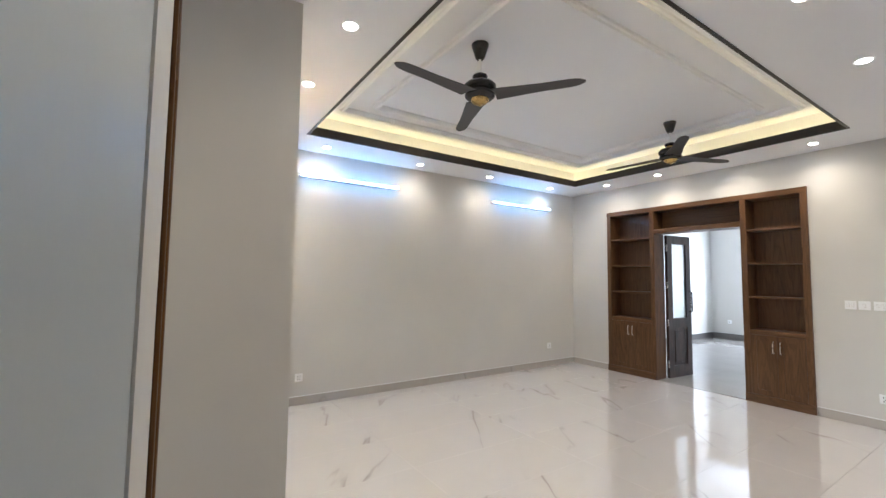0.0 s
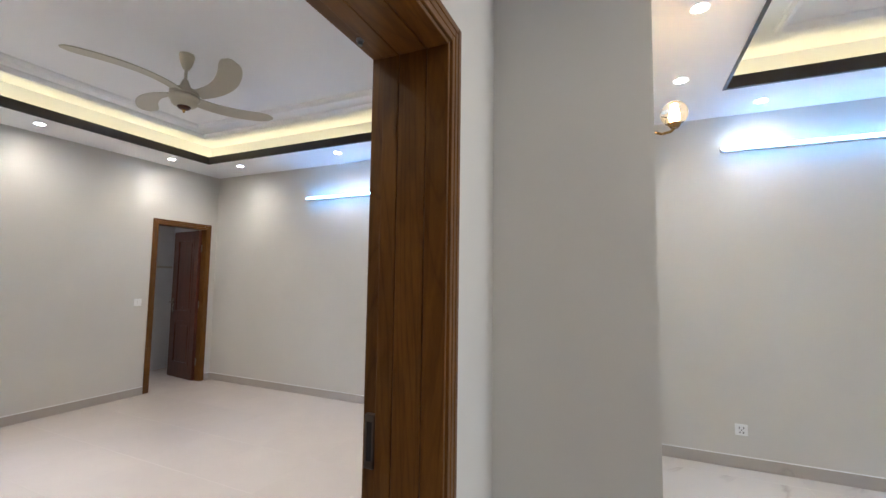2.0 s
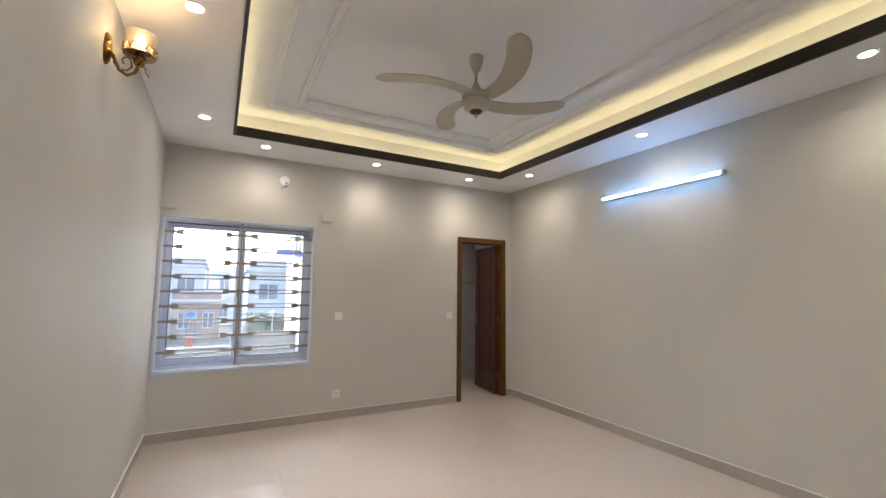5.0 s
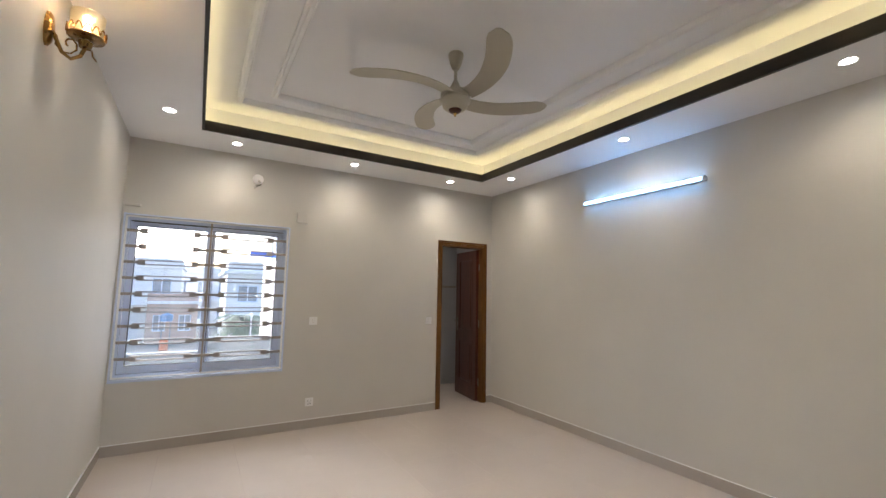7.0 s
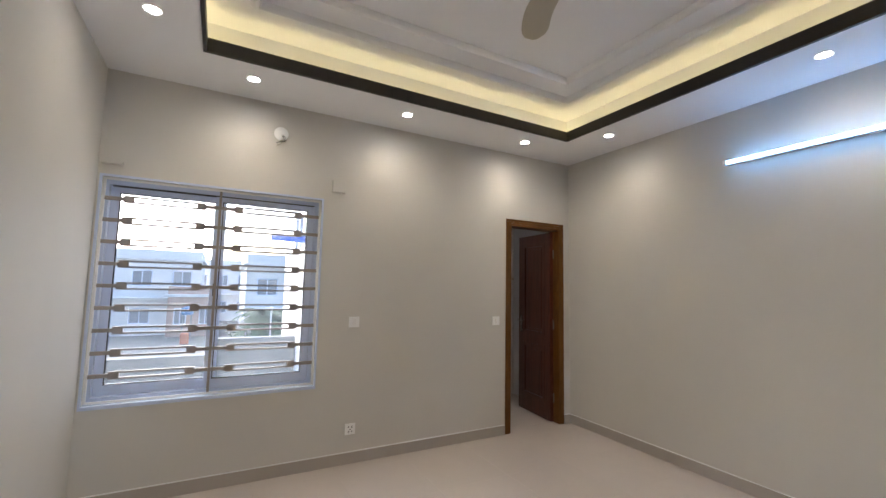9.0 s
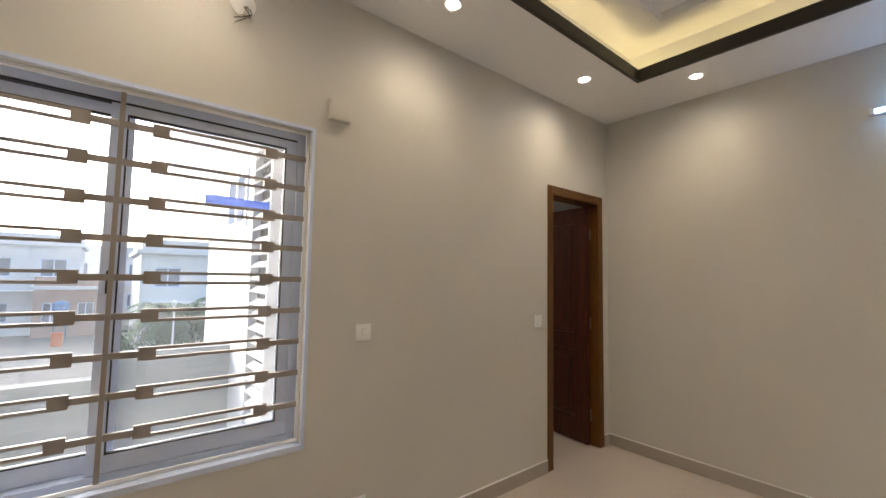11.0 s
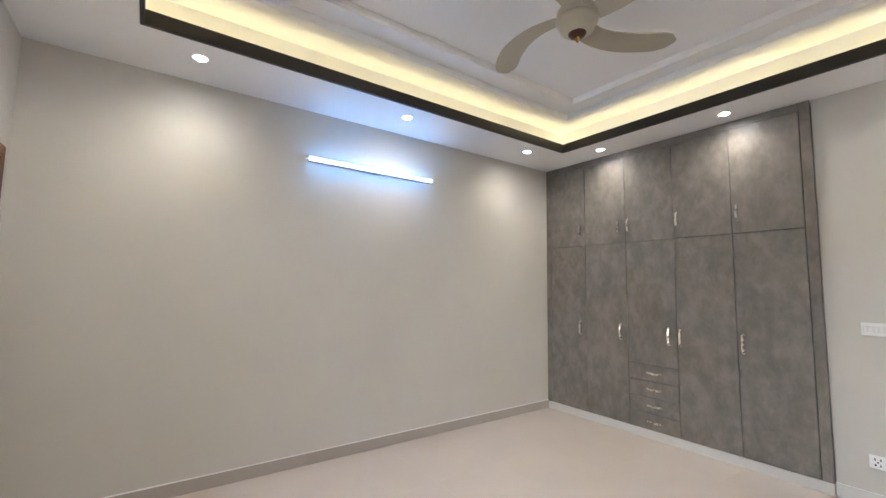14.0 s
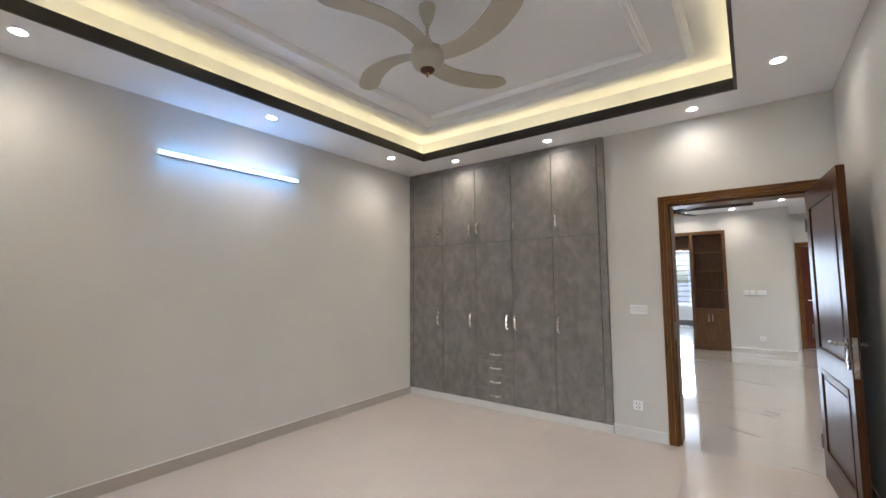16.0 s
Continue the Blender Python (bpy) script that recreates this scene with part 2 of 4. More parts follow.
# ---- shapes ----
def box(bm, x0, y0, z0, x1, y1, z1):
    vs = [bm.verts.new(p) for p in ((x0, y0, z0), (x1, y0, z0), (x1, y1, z0), (x0, y1, z0), (x0, y0, z1), (x1, y0, z1), (x1, y1, z1), (x0, y1, z1))]
    for f in ((3, 2, 1, 0), (4, 5, 6, 7), (0, 1, 5, 4), (1, 2, 6, 5), (2, 3, 7, 6), (3, 0, 4, 7)):
        bm.faces.new([vs[i] for i in f])
    return bm


def block(x0, y0, z0, x1, y1, z1, soft=0.0):
    """A box with slightly rounded edges."""
    bm = box(bmesh.new(), x0, y0, z0, x1, y1, z1)
    if soft:
        bmesh.ops.bevel(bm, geom=bm.edges[:], offset=soft, segments=2, affect="EDGES", profile=0.5)
    return bm


def lathe(profile, steps=24):
    """Turned round z: profile rows of (radius, height)."""
    bm = bmesh.new()
    rings = []
    for r, z in profile:
        if r < 1e-5:
            rings.append([bm.verts.new((0, 0, z))])
        else:
            rings.append([bm.verts.new((r * math.cos(2 * math.pi * i / steps), r * math.sin(2 * math.pi * i / steps), z)) for i in range(steps)])
    for a, b in zip(rings, rings[1:]):
        for i in range(steps):
            j = (i + 1) % steps
            q = [a[i % len(a)], a[j % len(a)], b[j % len(b)], b[i % len(b)]]
            q = [v for k, v in enumerate(q) if v not in q[:k]]
            if len(q) > 2:
                bm.faces.new(q)
    bmesh.ops.recalc_face_normals(bm, faces=bm.faces)
    return bm


def rod(points, radius, sides=8, taper=1.0):
    """A round bar along points."""
    bm = bmesh.new()
    pts = [Vector(p) for p in points]
    rings = []
    side = None
    for i, p in enumerate(pts):
        d = (pts[min(i + 1, len(pts) - 1)] - pts[max(i - 1, 0)]).normalized()
        if side is None:
            side = d.orthogonal().normalized()
        side = (side - d * side.dot(d)).normalized()
        up = d.cross(side)
        r = radius * (1 + (taper - 1) * i / (len(pts) - 1))
        rings.append([bm.verts.new(p + r * (side * math.cos(a) + up * math.sin(a))) for a in (2 * math.pi * k / sides for k in range(sides))])
    for a, b in zip(rings, rings[1:]):
        for k in range(sides):
            bm.faces.new((a[k], a[(k + 1) % sides], b[(k + 1) % sides], b[k]))
    bm.faces.new(rings[0][::-1])
    bm.faces.new(rings[-1])
    bmesh.ops.recalc_face_normals(bm, faces=bm.faces)
    return bm


def ring_sweep(rect, profile, close=True):
    """A moulding mitred round a rectangle: profile rows of (outward, height)."""
    x0, y0, x1, y1 = rect
    bm = bmesh.new()
    loops = []
    for d, z in profile:
        loops.append([bm.verts.new(p) for p in ((x0 - d, y0 - d, z), (x1 + d, y0 - d, z), (x1 + d, y1 + d, z), (x0 - d, y1 + d, z))])
    pairs = list(zip(loops, loops[1:] + loops[:1])) if close else list(zip(loops, loops[1:]))
    for a, b in pairs:
        for i in range(4):
            bm.faces.new((a[i], a[(i + 1) % 4], b[(i + 1) % 4], b[i]))
    bmesh.ops.recalc_face_normals(bm, faces=bm.faces)
    return bm


def slab(axis, a0, a1, us, vs, holes=()):
    """A plate across an axis with rectangular holes cut right through: us, vs are its extents, holes rows of (u0, u1, v0, v1)."""
    bm = bmesh.new()
    gu = sorted({*us, *(h[0] for h in holes), *(h[1] for h in holes)})
    gv = sorted({*vs, *(h[2] for h in holes), *(h[3] for h in holes)})
    gu = [u for u in gu if us[0] <= u <= us[1]]
    gv = [v for v in gv if vs[0] <= v <= vs[1]]

    def solid(i, j):
        if not (0 <= i < len(gu) - 1 and 0 <= j < len(gv) - 1):
            return False
        u, v = (gu[i] + gu[i + 1]) / 2, (gv[j] + gv[j + 1]) / 2
        return not any(h[0] < u < h[1] and h[2] < v < h[3] for h in holes)

    made = {}

    def at(a, u, v):
        p = {"x": (a, u, v), "y": (u, a, v), "z": (u, v, a)}[axis]
        if p not in made:
            made[p] = bm.verts.new(p)
        return made[p]

    for i in range(len(gu) - 1):
        for j in range(len(gv) - 1):
            if not solid(i, j):
                continue
            c = ((gu[i], gv[j]), (gu[i + 1], gv[j]), (gu[i + 1], gv[j + 1]), (gu[i], gv[j + 1]))
            for a in (a0, a1):
                bm.faces.new([at(a, *p) for p in c])
            for k, (di, dj) in enumerate(((0, -1), (1, 0), (0, 1), (-1, 0))):
                if not solid(i + di, j + dj):
                    p, q = c[k], c[(k + 1) % 4]
                    bm.faces.new((at(a0, *p), at(a0, *q), at(a1, *q), at(a1, *p)))
    bmesh.ops.recalc_face_normals(bm, faces=bm.faces)
    return bm


def part(name, bm, material, parent=None, label="", smooth=False):
    """Links a bmesh as one mesh object, under a thing or a part where one is given."""
    if smooth:
        for f in bm.faces:
            f.smooth = True
        for e in bm.edges:
            e.smooth = len(e.link_faces) < 2 or e.calc_face_angle(0) < radians(38)
    me = bpy.data.meshes.new(name)
    bm.to_mesh(me)
    bm.free()
    me.materials.append(material)
    ob = new(name, me)
    if parent:
        ob.parent = parent
    if label:
        ob["label"] = label
    return ob


def thing(name, m, label, category, group="", kind=""):
    ob = new(name)
    ob.matrix_basis = m
    return tagged(ob, label, category, group, kind)


def setting(name, bm, material, label, category):
    return tagged(part(name, bm, material), label, category, kind="structure")


def moved(bm, m):
    bmesh.ops.transform(bm, matrix=m, verts=bm.verts)
    return bm


# ---- plan ----
XW, XE, YS, YN, H = -5.04, -0.29, 0.70, 4.96, 2.90     # bedroom
LX0, LX1, LYN, LH, LYS = -0.01, 5.89, 4.89, 2.875, -2.2  # lounge
TRAY = (-4.44, 1.297, -0.755, 4.34)
LTRAY = (1.115, 1.18, 5.22, 4.29)
UP, LUP = 3.15, 3.12
TOP = 3.35

XD = -0.268
DOOR = (0.885, 1.84, 2.13)      # entry door: opening y0, y1, height
BATH = (4.14, 4.80, 2.12)      # bathroom door
WIN = (0.725, 2.172, 0.64, 2.16)

# ---- walls ----
setting("wall_west", slab("x", XW - 0.23, XW, (YS - 0.2, YN + 0.2), (-0.1, TOP), [(*WIN[:2], *WIN[2:]), (BATH[0] - 0.02, BATH[1] + 0.03, -0.2, BATH[2] + 0.02)]), WALL, "greige painted bedroom wall with a grilled window", "wall")
setting("wall_north", slab("y", YN, YN + 0.2, (XW, 0.30), (-0.1, TOP)), WALL, "greige painted bedroom wall under a tube light", "wall")
setting("wall_south", slab("y", YS - 0.2, YS, (XW, XE), (-0.1, TOP)), WALL, "greige painted bedroom wall with a brass sconce", "wall")
setting("wall_entry", slab("x", XD, LX0, (0.40, 2.27), (-0.1, TOP), [(DOOR[0] - 0.034, DOOR[1] + 0.034, -0.2, DOOR[2] + 0.034)]), WALL, "greige wall between bedroom and lounge with a doorway", "wall")
setting("wall_closet_side", slab("y", 2.27, 2.395, (XD, 0.527), (-0.1, TOP)), WALL, "greige return wall beside the bedroom doorway", "wall")
setting("wall_closet_back", slab("x", 0.41, 0.527, (2.395, LYN), (-0.1, TOP)), WALL, "greige lounge wall behind the wardrobe", "wall")
setting("pillar", slab("y", -1.2, 0.40, (-0.32, -0.012), (-0.1, TOP)), PILLAR, "pillar beside the bedroom doorway, coloured blue-grey for daylight", "pillar")
setting("wall_lounge_north", slab("y", LYN, LYN + 0.2, (0.41, 6.12), (-0.1, TOP)), WALL, "greige lounge wall with two tube lights", "wall")
setting("wall_lounge_east", slab("x", LX1, 6.12, (0.64, LYN), (-0.1, TOP), [(1.68, 4.185, -0.2, 2.485)]), WALL, "greige lounge wall round a bookcase doorway", "wall")
# The opening in this unseen wall is added to let sky light in.
setting("wall_lounge_south", slab("y", LYS - 0.2, LYS, (-0.6, 7.6), (-0.1, TOP), [(3.3, 4.7, 0.7, 2.2)]), WALL, "plain greige lounge wall with an added light opening", "wall")
setting("wall_lounge_west", slab("x", -0.6, -0.32, (LYS, 0.5), (-0.1, TOP)), WALL, "plain greige lounge wall", "wall")
setting("wall_passage_north", slab("y", 0.64, 0.84, (6.12, 7.4), (-0.1, TOP)), WALL, "greige wall of the passage", "wall")
setting("wall_passage_east", slab("x", 7.2, 7.4, (LYS, 0.64), (-0.1, TOP)), WALL, "greige wall at the end of the passage", "wall")
setting("wall_far_room_north", slab("y", 5.14, 5.34, (6.12, 11.7), (-0.1, TOP)), WALL, "greige wall of the far room", "wall")
setting("wall_far_room_east", slab("x", 11.5, 11.7, (0.64, 5.14), (-0.1, TOP), [(2.9, 4.3, 0.6, 2.35)]), WALL, "greige wall of the far room with a window", "wall")
setting("wall_far_room_south", slab("y", 0.64, 0.84, (7.4, 11.5), (-0.1, TOP)), WALL, "greige wall of the far room", "wall")
setting("wall_bath_west", slab("x", -6.45, -6.3, (3.2, 5.3), (-0.1, TOP)), BATHWALL, "pale tiled bathroom wall", "wall")
setting("wall_bath_south", slab("y", 3.2, 3.35, (-6.3, XW - 0.23), (-0.1, TOP)), BATHWALL, "pale tiled bathroom wall", "wall")
setting("wall_bath_north", slab("y", 5.16, 5.3, (-6.3, XW - 0.23), (-0.1, TOP)), BATHWALL, "pale tiled bathroom wall", "wall")


# ---- ceilings with lit trays ----
def tray_ceiling(name, x0, x1, y0, y1, z, up, tray, label):
    bm = slab("z", z, z + 0.03, (x0, x1), (y0, y1), [(tray[0], tray[2], tray[1], tray[3])])
    for b in (
        ring_sweep(tray, [(0.12, z + 0.03), (0.12, up), (0.16, up), (0.16, z + 0.03)]),
        box(bmesh.new(), tray[0] - 0.16, tray[1] - 0.16, up, tray[2] + 0.16, tray[3] + 0.16, up + 0.04),
        ring_sweep(tuple(v + s * 0.25 for v, s in zip(tray, (1, 1, -1, -1))), [(0.024, up + 0.001), (0.022, up - 0.020), (0.010, up - 0.026), (0.004, up - 0.044), (-0.018, up - 0.046), (-0.030, up - 0.030), (-0.036, up - 0.012), (-0.036, up + 0.001)]),
        ring_sweep(tuple(v + s * 0.50 for v, s in zip(tray, (1, 1, -1, -1))), [(0.024, up + 0.001), (0.022, up - 0.020), (0.010, up - 0.026), (0.004, up - 0.044), (-0.018, up - 0.046), (-0.030, up - 0.030), (-0.036, up - 0.012), (-0.036, up + 0.001)]),
    ):
        me = bpy.data.meshes.new("piece")
        b.to_mesh(me)
        b.free()
        bm.from_mesh(me)
        bpy.data.meshes.remove(me)
    setting(name, bm, CEIL, label, "ceiling")
    setting("trim", ring_sweep(tray, [(0.0, z + 0.085), (-0.004, z + 0.08), (-0.006, z - 0.004), (-0.004, z - 0.008), (0.016, z - 0.008), (0.016, z - 0.001), (0.001, z - 0.001), (0.001, z + 0.03), (0.016, z + 0.03), (0.016, z + 0.085)]), BAND, "black-brown band round the ceiling tray", "trim")
    strip = thing("led_strip", pose(0, 0, 0), "yellow light strip hidden in the ceiling cove", "light strip")
    part("strip", ring_sweep(tray, [(0.045, z + 0.034), (0.045, z + 0.044), (0.060, z + 0.044), (0.060, z + 0.034)]), LED, strip)


tray_ceiling("ceiling_bedroom", XW, XD, YS, YN, H, UP, TRAY, "white bedroom ceiling with a recessed lit tray")
tray_ceiling("ceiling_lounge", 0.41, 7.2, LYS, LYN, LH, LUP, LTRAY, "white lounge ceiling with a recessed lit tray")
setting("ceiling_doorway", slab("z", LH, LH + 0.03, (XD + 0.005, 0.41), (0.5, 2.33)), CEIL, "white ceiling before the bedroom doorway", "ceiling")
setting("ceiling_lounge_west", slab("z", LH, LH + 0.03, (-0.6, 0.41), (LYS, 0.5)), CEIL, "white ceiling over the lounge edge", "ceiling")
setting("ceiling_wardrobe", slab("z", H - 0.02, H, (XE, 0.41), (2.395, YN)), CEIL, "board over the wardrobe", "ceiling")
setting("ceiling_far_room", slab("z", LH, LH + 0.03, (6.12, 11.5), (0.84, 5.14)), CEIL, "white ceiling of the far room", "ceiling")
setting("ceiling_bath", slab("z", 2.5, 2.53, (-6.3, XW - 0.23), (3.35, 5.16)), CEIL, "white bathroom ceiling", "ceiling")
setting("roof", slab("z", TOP, TOP + 0.1, (-6.45, 11.7), (LYS - 0.2, 5.34)), CONCRETE, "flat concrete roof slab", "roof")


# ---- skirtings ----
def skirting(name, x0, y0, x1, y1, material=None, high=0.092):
    ob = setting(name, block(x0, y0, 0.001, x1, y1, high, 0.002), material or SKIRT, "stone skirting tile along the wall", "baseboard")
    e = 0.001
    # White strip stands in for the highlight along the skirting's top edge.
    part("highlight_bead", block(x0 + e, y0 + e, high, x1 - e, y1 - e, high + 0.006, 0.001), PLASTIC, ob, "white bead painting the lit skirting edge")


skirting("baseboard", XW + 0.001, YN - 0.012, XE, YN)
skirting("baseboard", XW, YS + 0.012, XW + 0.012, BATH[0] - 0.075)
skirting("baseboard", XW, BATH[1] + 0.075, XW + 0.012, YN - 0.012)
skirting("baseboard", XW, YS, XE, YS + 0.012)
skirting("baseboard", XD - 0.012, DOOR[1] + 0.098, XD, 2.396, PLINTH)
skirting("baseboard", 0.54, LYN - 0.012, LX1, LYN, SKIRT_M)
skirting("baseboard", 0.527, 2.27, 0.539, LYN, SKIRT_M)
skirting("baseboard", LX0, 2.258, 0.539, 2.27, SKIRT_M)
skirting("baseboard", LX1 - 0.012, 4.195, LX1, LYN - 0.012, SKIRT_M)
skirting("baseboard", LX1 - 0.012, 0.64, LX1, 1.665, SKIRT_M)
skirting("baseboard", 6.13, 5.128, 11.5, 5.14, SKIRT_D, 0.14)
skirting("baseboard", 11.488, 0.84, 11.5, 5.128, SKIRT_D, 0.14)


# ---- doors ----
def door_frame(holder, a, b, y0, y1, high, wide_a, wide_b, ma, mh, proud=0.018):
    """Lining and grooved casings of an opening through a wall across x, from face a to face b."""
    part("jamb", block(a - 0.004, y0 - 0.02, 0.001, b + 0.004, y0, high, 0.003), ma, holder)
    part("jamb", block(a - 0.004, y1, 0.001, b + 0.004, y1 + 0.02, high, 0.003), ma, holder)
    part("head", block(a - 0.004, y0 - 0.02, high, b + 0.004, y1 + 0.02, high + 0.02, 0.003), mh, holder)
    for face, s, wide in ((a, -1, wide_a), (b, 1, wide_b)):
        if not wide:
            continue
        w = wide / 3
        for k in range(3):
            out = proud - 0.0025 * (2 - k) if s < 0 else 0.007 - 0.001 * (2 - k)
            x0, x1 = sorted((face, face + s * out))
            g = 0.0005
            for u0, u1 in ((y0 - (k + 1) * w, y0 - k * w), (y1 + k * w, y1 + (k + 1) * w)):
                part("casing", block(x0, u0 + g, 0.001, x1, u1 - g, high + (k + 1) * w - g, 0.002), ma, holder)
            part("casing", block(x0, y0 - k * w + g, high + k * w + g, x1, y1 + k * w - g, high + (k + 1) * w - g, 0.002), mh, holder)


def panel_leaf(holder, m, wide, high, thick, wood_up, wood_flat, handle_side=1):
    """A two-panel leaf, hinged at x = 0, running along +x, thick along y."""
    bm = bmesh.new()
    st, mid = 0.115, 0.86
    for x0, z0, x1, z1 in ((0, 0, st, high), (wide - st, 0, wide, high), (st, 0, wide - st, 0.2), (st, mid - 0.07, wide - st, mid + 0.07), (st, high - 0.12, wide - st, high)):
        box(bm, x0, 0, z0, x1, thick, z1)
    leaf = part("leaf", bm, wood_up, holder)
    leaf.matrix_basis = m
    for z0, z1 in ((0.2, mid - 0.07), (mid + 0.07, high - 0.12)):
        p = bmesh.new()
        box(p, st + 0.004, 0.010, z0 + 0.004, wide - st - 0.004, thick - 0.010, z1 - 0.004)
        part("panel", p, wood_up, leaf)
        for y in (-0.004, thick - 0.010):
            part("moulding", slab("y", y, y + 0.014, (st - 0.012, wide - st + 0.012), (z0 - 0.012, z1 + 0.012), [(st + 0.022, wide - st - 0.022, z0 + 0.022, z1 - 0.022)]), wood_flat, leaf)
        for y0, y1 in ((0.003, 0.0105), (thick - 0.0105, thick - 0.003)):
            part("raised_field", block(st + 0.055, y0, z0 + 0.055, wide - st - 0.055, y1, z1 - 0.055, 0.003), wood_up, leaf)
    hx = wide - 0.06
    for s, y in ((-1, 0), (1, thick)):
        part("handle_plate", block(hx - 0.02, min(y, y + s * 0.006), 0.92, hx + 0.02, max(y, y + s * 0.006), 1.12, 0.002), AGED, leaf, "brushed nickel lock plate")
        part("handle", rod([(hx, y, 1.065), (hx, y + s * 0.045, 1.065), (hx - 0.012, y + s * 0.055, 1.065), (hx - 0.06, y + s * 0.057, 1.065), (hx - 0.125, y + s * 0.052, 1.063)], 0.010, 10), AGED, leaf, "brushed nickel lever handle", True)
    part("lock_edge", block(wide - 0.001, thick / 2 - 0.012, 0.88, wide + 0.002, thick / 2 + 0.012, 1.11, 0.0008), AGED, leaf, "brushed nickel lock edge")
    for z in (0.25, 1.05, high - 0.25):
        part("hinge", moved(lathe([(0, -0.05), (0.007, -0.05), (0.007, 0.05), (0, 0.05)], 10), pose(-0.003, -0.004, z)), DARKSTEEL, leaf, "", True)
    return leaf


entry = thing("door_1", pose(0, 0, 0), "brown oak bedroom door standing open", "door", kind="structure")
R = 0.014
door_frame(entry, XD, LX0, DOOR[0] - R, DOOR[1] + R, DOOR[2] + R, 0.078, 0.064, OAK, OAK_Y, 0.012)
for x0, x1 in ((-0.226, -0.174), (-0.171, -0.083), (-0.080, LX0 - 0.002)):
    part("jamb_board", block(x0, DOOR[1], 0.001, x1, DOOR[1] + R - 0.001, DOOR[2] + R - 0.001, 0.002), OAK, entry)
    part("jamb_board", block(x0, DOOR[0] - R + 0.001, 0.001, x1, DOOR[0], DOOR[2] + R - 0.001, 0.002), OAK, entry)
    part("head_board", block(x0, DOOR[0] + 0.001, DOOR[2], x1, DOOR[1] - 0.001, DOOR[2] + R - 0.001, 0.002), OAK_Y, entry)
part("strike_plate", slab("y", DOOR[1] - 0.003, DOOR[1] + R + 0.002, (-0.258, -0.2275), (0.925, 1.075), [(-0.252, -0.234, 0.945, 1.055)]), DARKSTEEL, entry, "dark steel strike plate")
# Dark block painted as the shade inside the strike plate's hollow.
part("strike_hollow_shade", block(-0.2525, DOOR[1] - 0.001, 0.944, -0.2335, DOOR[1] + R + 0.001, 1.056), INK, entry)
part("bolt_keeper", moved(lathe([(0, 0), (0.012, 0), (0.012, 0.004), (0.007, 0.007), (0.007, 0.018), (0, 0.018)], 14), pose(-0.246, 1.745, DOOR[2] + R, 180, 0, 0)), DARKSTEEL, entry, "small dark steel bolt keeper", True)
panel_leaf(entry, pose(XE - 0.012, 0.91, 0.012, 0, 0, 184.0), 0.93, 2.105, 0.04, LEAFOAK, LEAFOAK_X)

bath = thing("door_2", pose(0, 0, 0), "brown bathroom door standing open inward", "door", kind="structure")
door_frame(bath, XW - 0.145, XW, BATH[0], BATH[1], BATH[2], 0, 0.072, OAK, OAK_Y)
panel_leaf(bath, pose(XW - 0.075, BATH[1] - 0.012, 0.012, 0, 0, 173.5), 0.64, 2.095, 0.04, MAHOGANY, MAHOGANY)
part("rail", block(-6.30, 3.36, 1.58, -6.285, 5.15, 1.61, 0.002), SKIRT, tagged(new("tile_border"), "narrow border strip on the bathroom tiles", "tile border"))

passage = thing("door_3", pose(0, 0, 0), "dark wooden door in the passage", "door", kind="structure")
part("casing", slab("x", 7.17, 7.2, (-0.62, 0.48), (0.001, 2.25), [(-0.54, 0.40, -0.1, 2.16)]), OAK, passage)
part("leaf", block(7.18, -0.54, 0.01, 7.196, 0.40, 2.155, 0.003), MAHOGANY, passage)
part("handle", rod([(7.18, 0.33, 1.02), (7.13, 0.33, 1.02), (7.125, 0.22, 1.02)], 0.01), NICKEL, passage, "brushed nickel lever handle", True)

# ---- bedroom window ----
window = thing("window_1", pose(0, 0, 0), "white aluminium sliding window with two sashes", "window", kind="structure")
wy0, wy1, wz0, wz1 = WIN
part("window_frame", slab("x", XW - 0.16, XW - 0.075, (wy0, wy1), (wz0, wz1), [(wy0 + 0.030, wy1 - 0.045, wz0 + 0.045, wz1 - 0.042)]), ALU, window)
part("window_sill", block(XW - 0.225, wy0 + 0.001, wz0 - 0.001, XW - 0.002, wy1 - 0.001, wz0 + 0.012, 0.003), ALU, window)
for name_y0, name_y1, x in ((wy0 + 0.031, 1.475, XW - 0.155), (1.395, wy1 - 0.046, XW - 0.115)):
    z0, z1 = wz0 + 0.047, wz1 - 0.044
    sash = part("sash", slab("x", x, x + 0.032, (name_y0, name_y1), (z0, z1), [(name_y0 + 0.056, name_y1 - 0.056, z0 + 0.07, z1 - 0.048)]), ALU, window)
    part("gasket", slab("x", x + 0.012, x + 0.0335, (name_y0 + 0.052, name_y1 - 0.052), (z0 + 0.066, z1 - 0.044), [(name_y0 + 0.058, name_y1 - 0.058, z0 + 0.072, z1 - 0.050)]), RUBBER, sash)
    pane = part("pane", block(x + 0.013, name_y0 + 0.051, z0 + 0.065, x + 0.018, name_y1 - 0.051, z1 - 0.043), PANE, sash)
    pane.visible_shadow = False
part("track", block(XW - 0.110, wy0 + 0.047, wz1 - 0.050, XW - 0.078, wy1 - 0.047, wz1 - 0.043), RUBBER, window)
part("latch", block(XW - 0.084, 1.415, 1.36, XW - 0.066, 1.437, 1.45, 0.004), RUBBER, window, "black window latch")
part("edge_bead", slab("x", XW - 0.004, XW + 0.008, (wy0 - 0.012, wy1 + 0.012), (wz0 - 0.012, wz1 + 0.012), [(wy0 + 0.004, wy1 - 0.004, wz0 + 0.012, wz1 - 0.004)]), ALU, window)

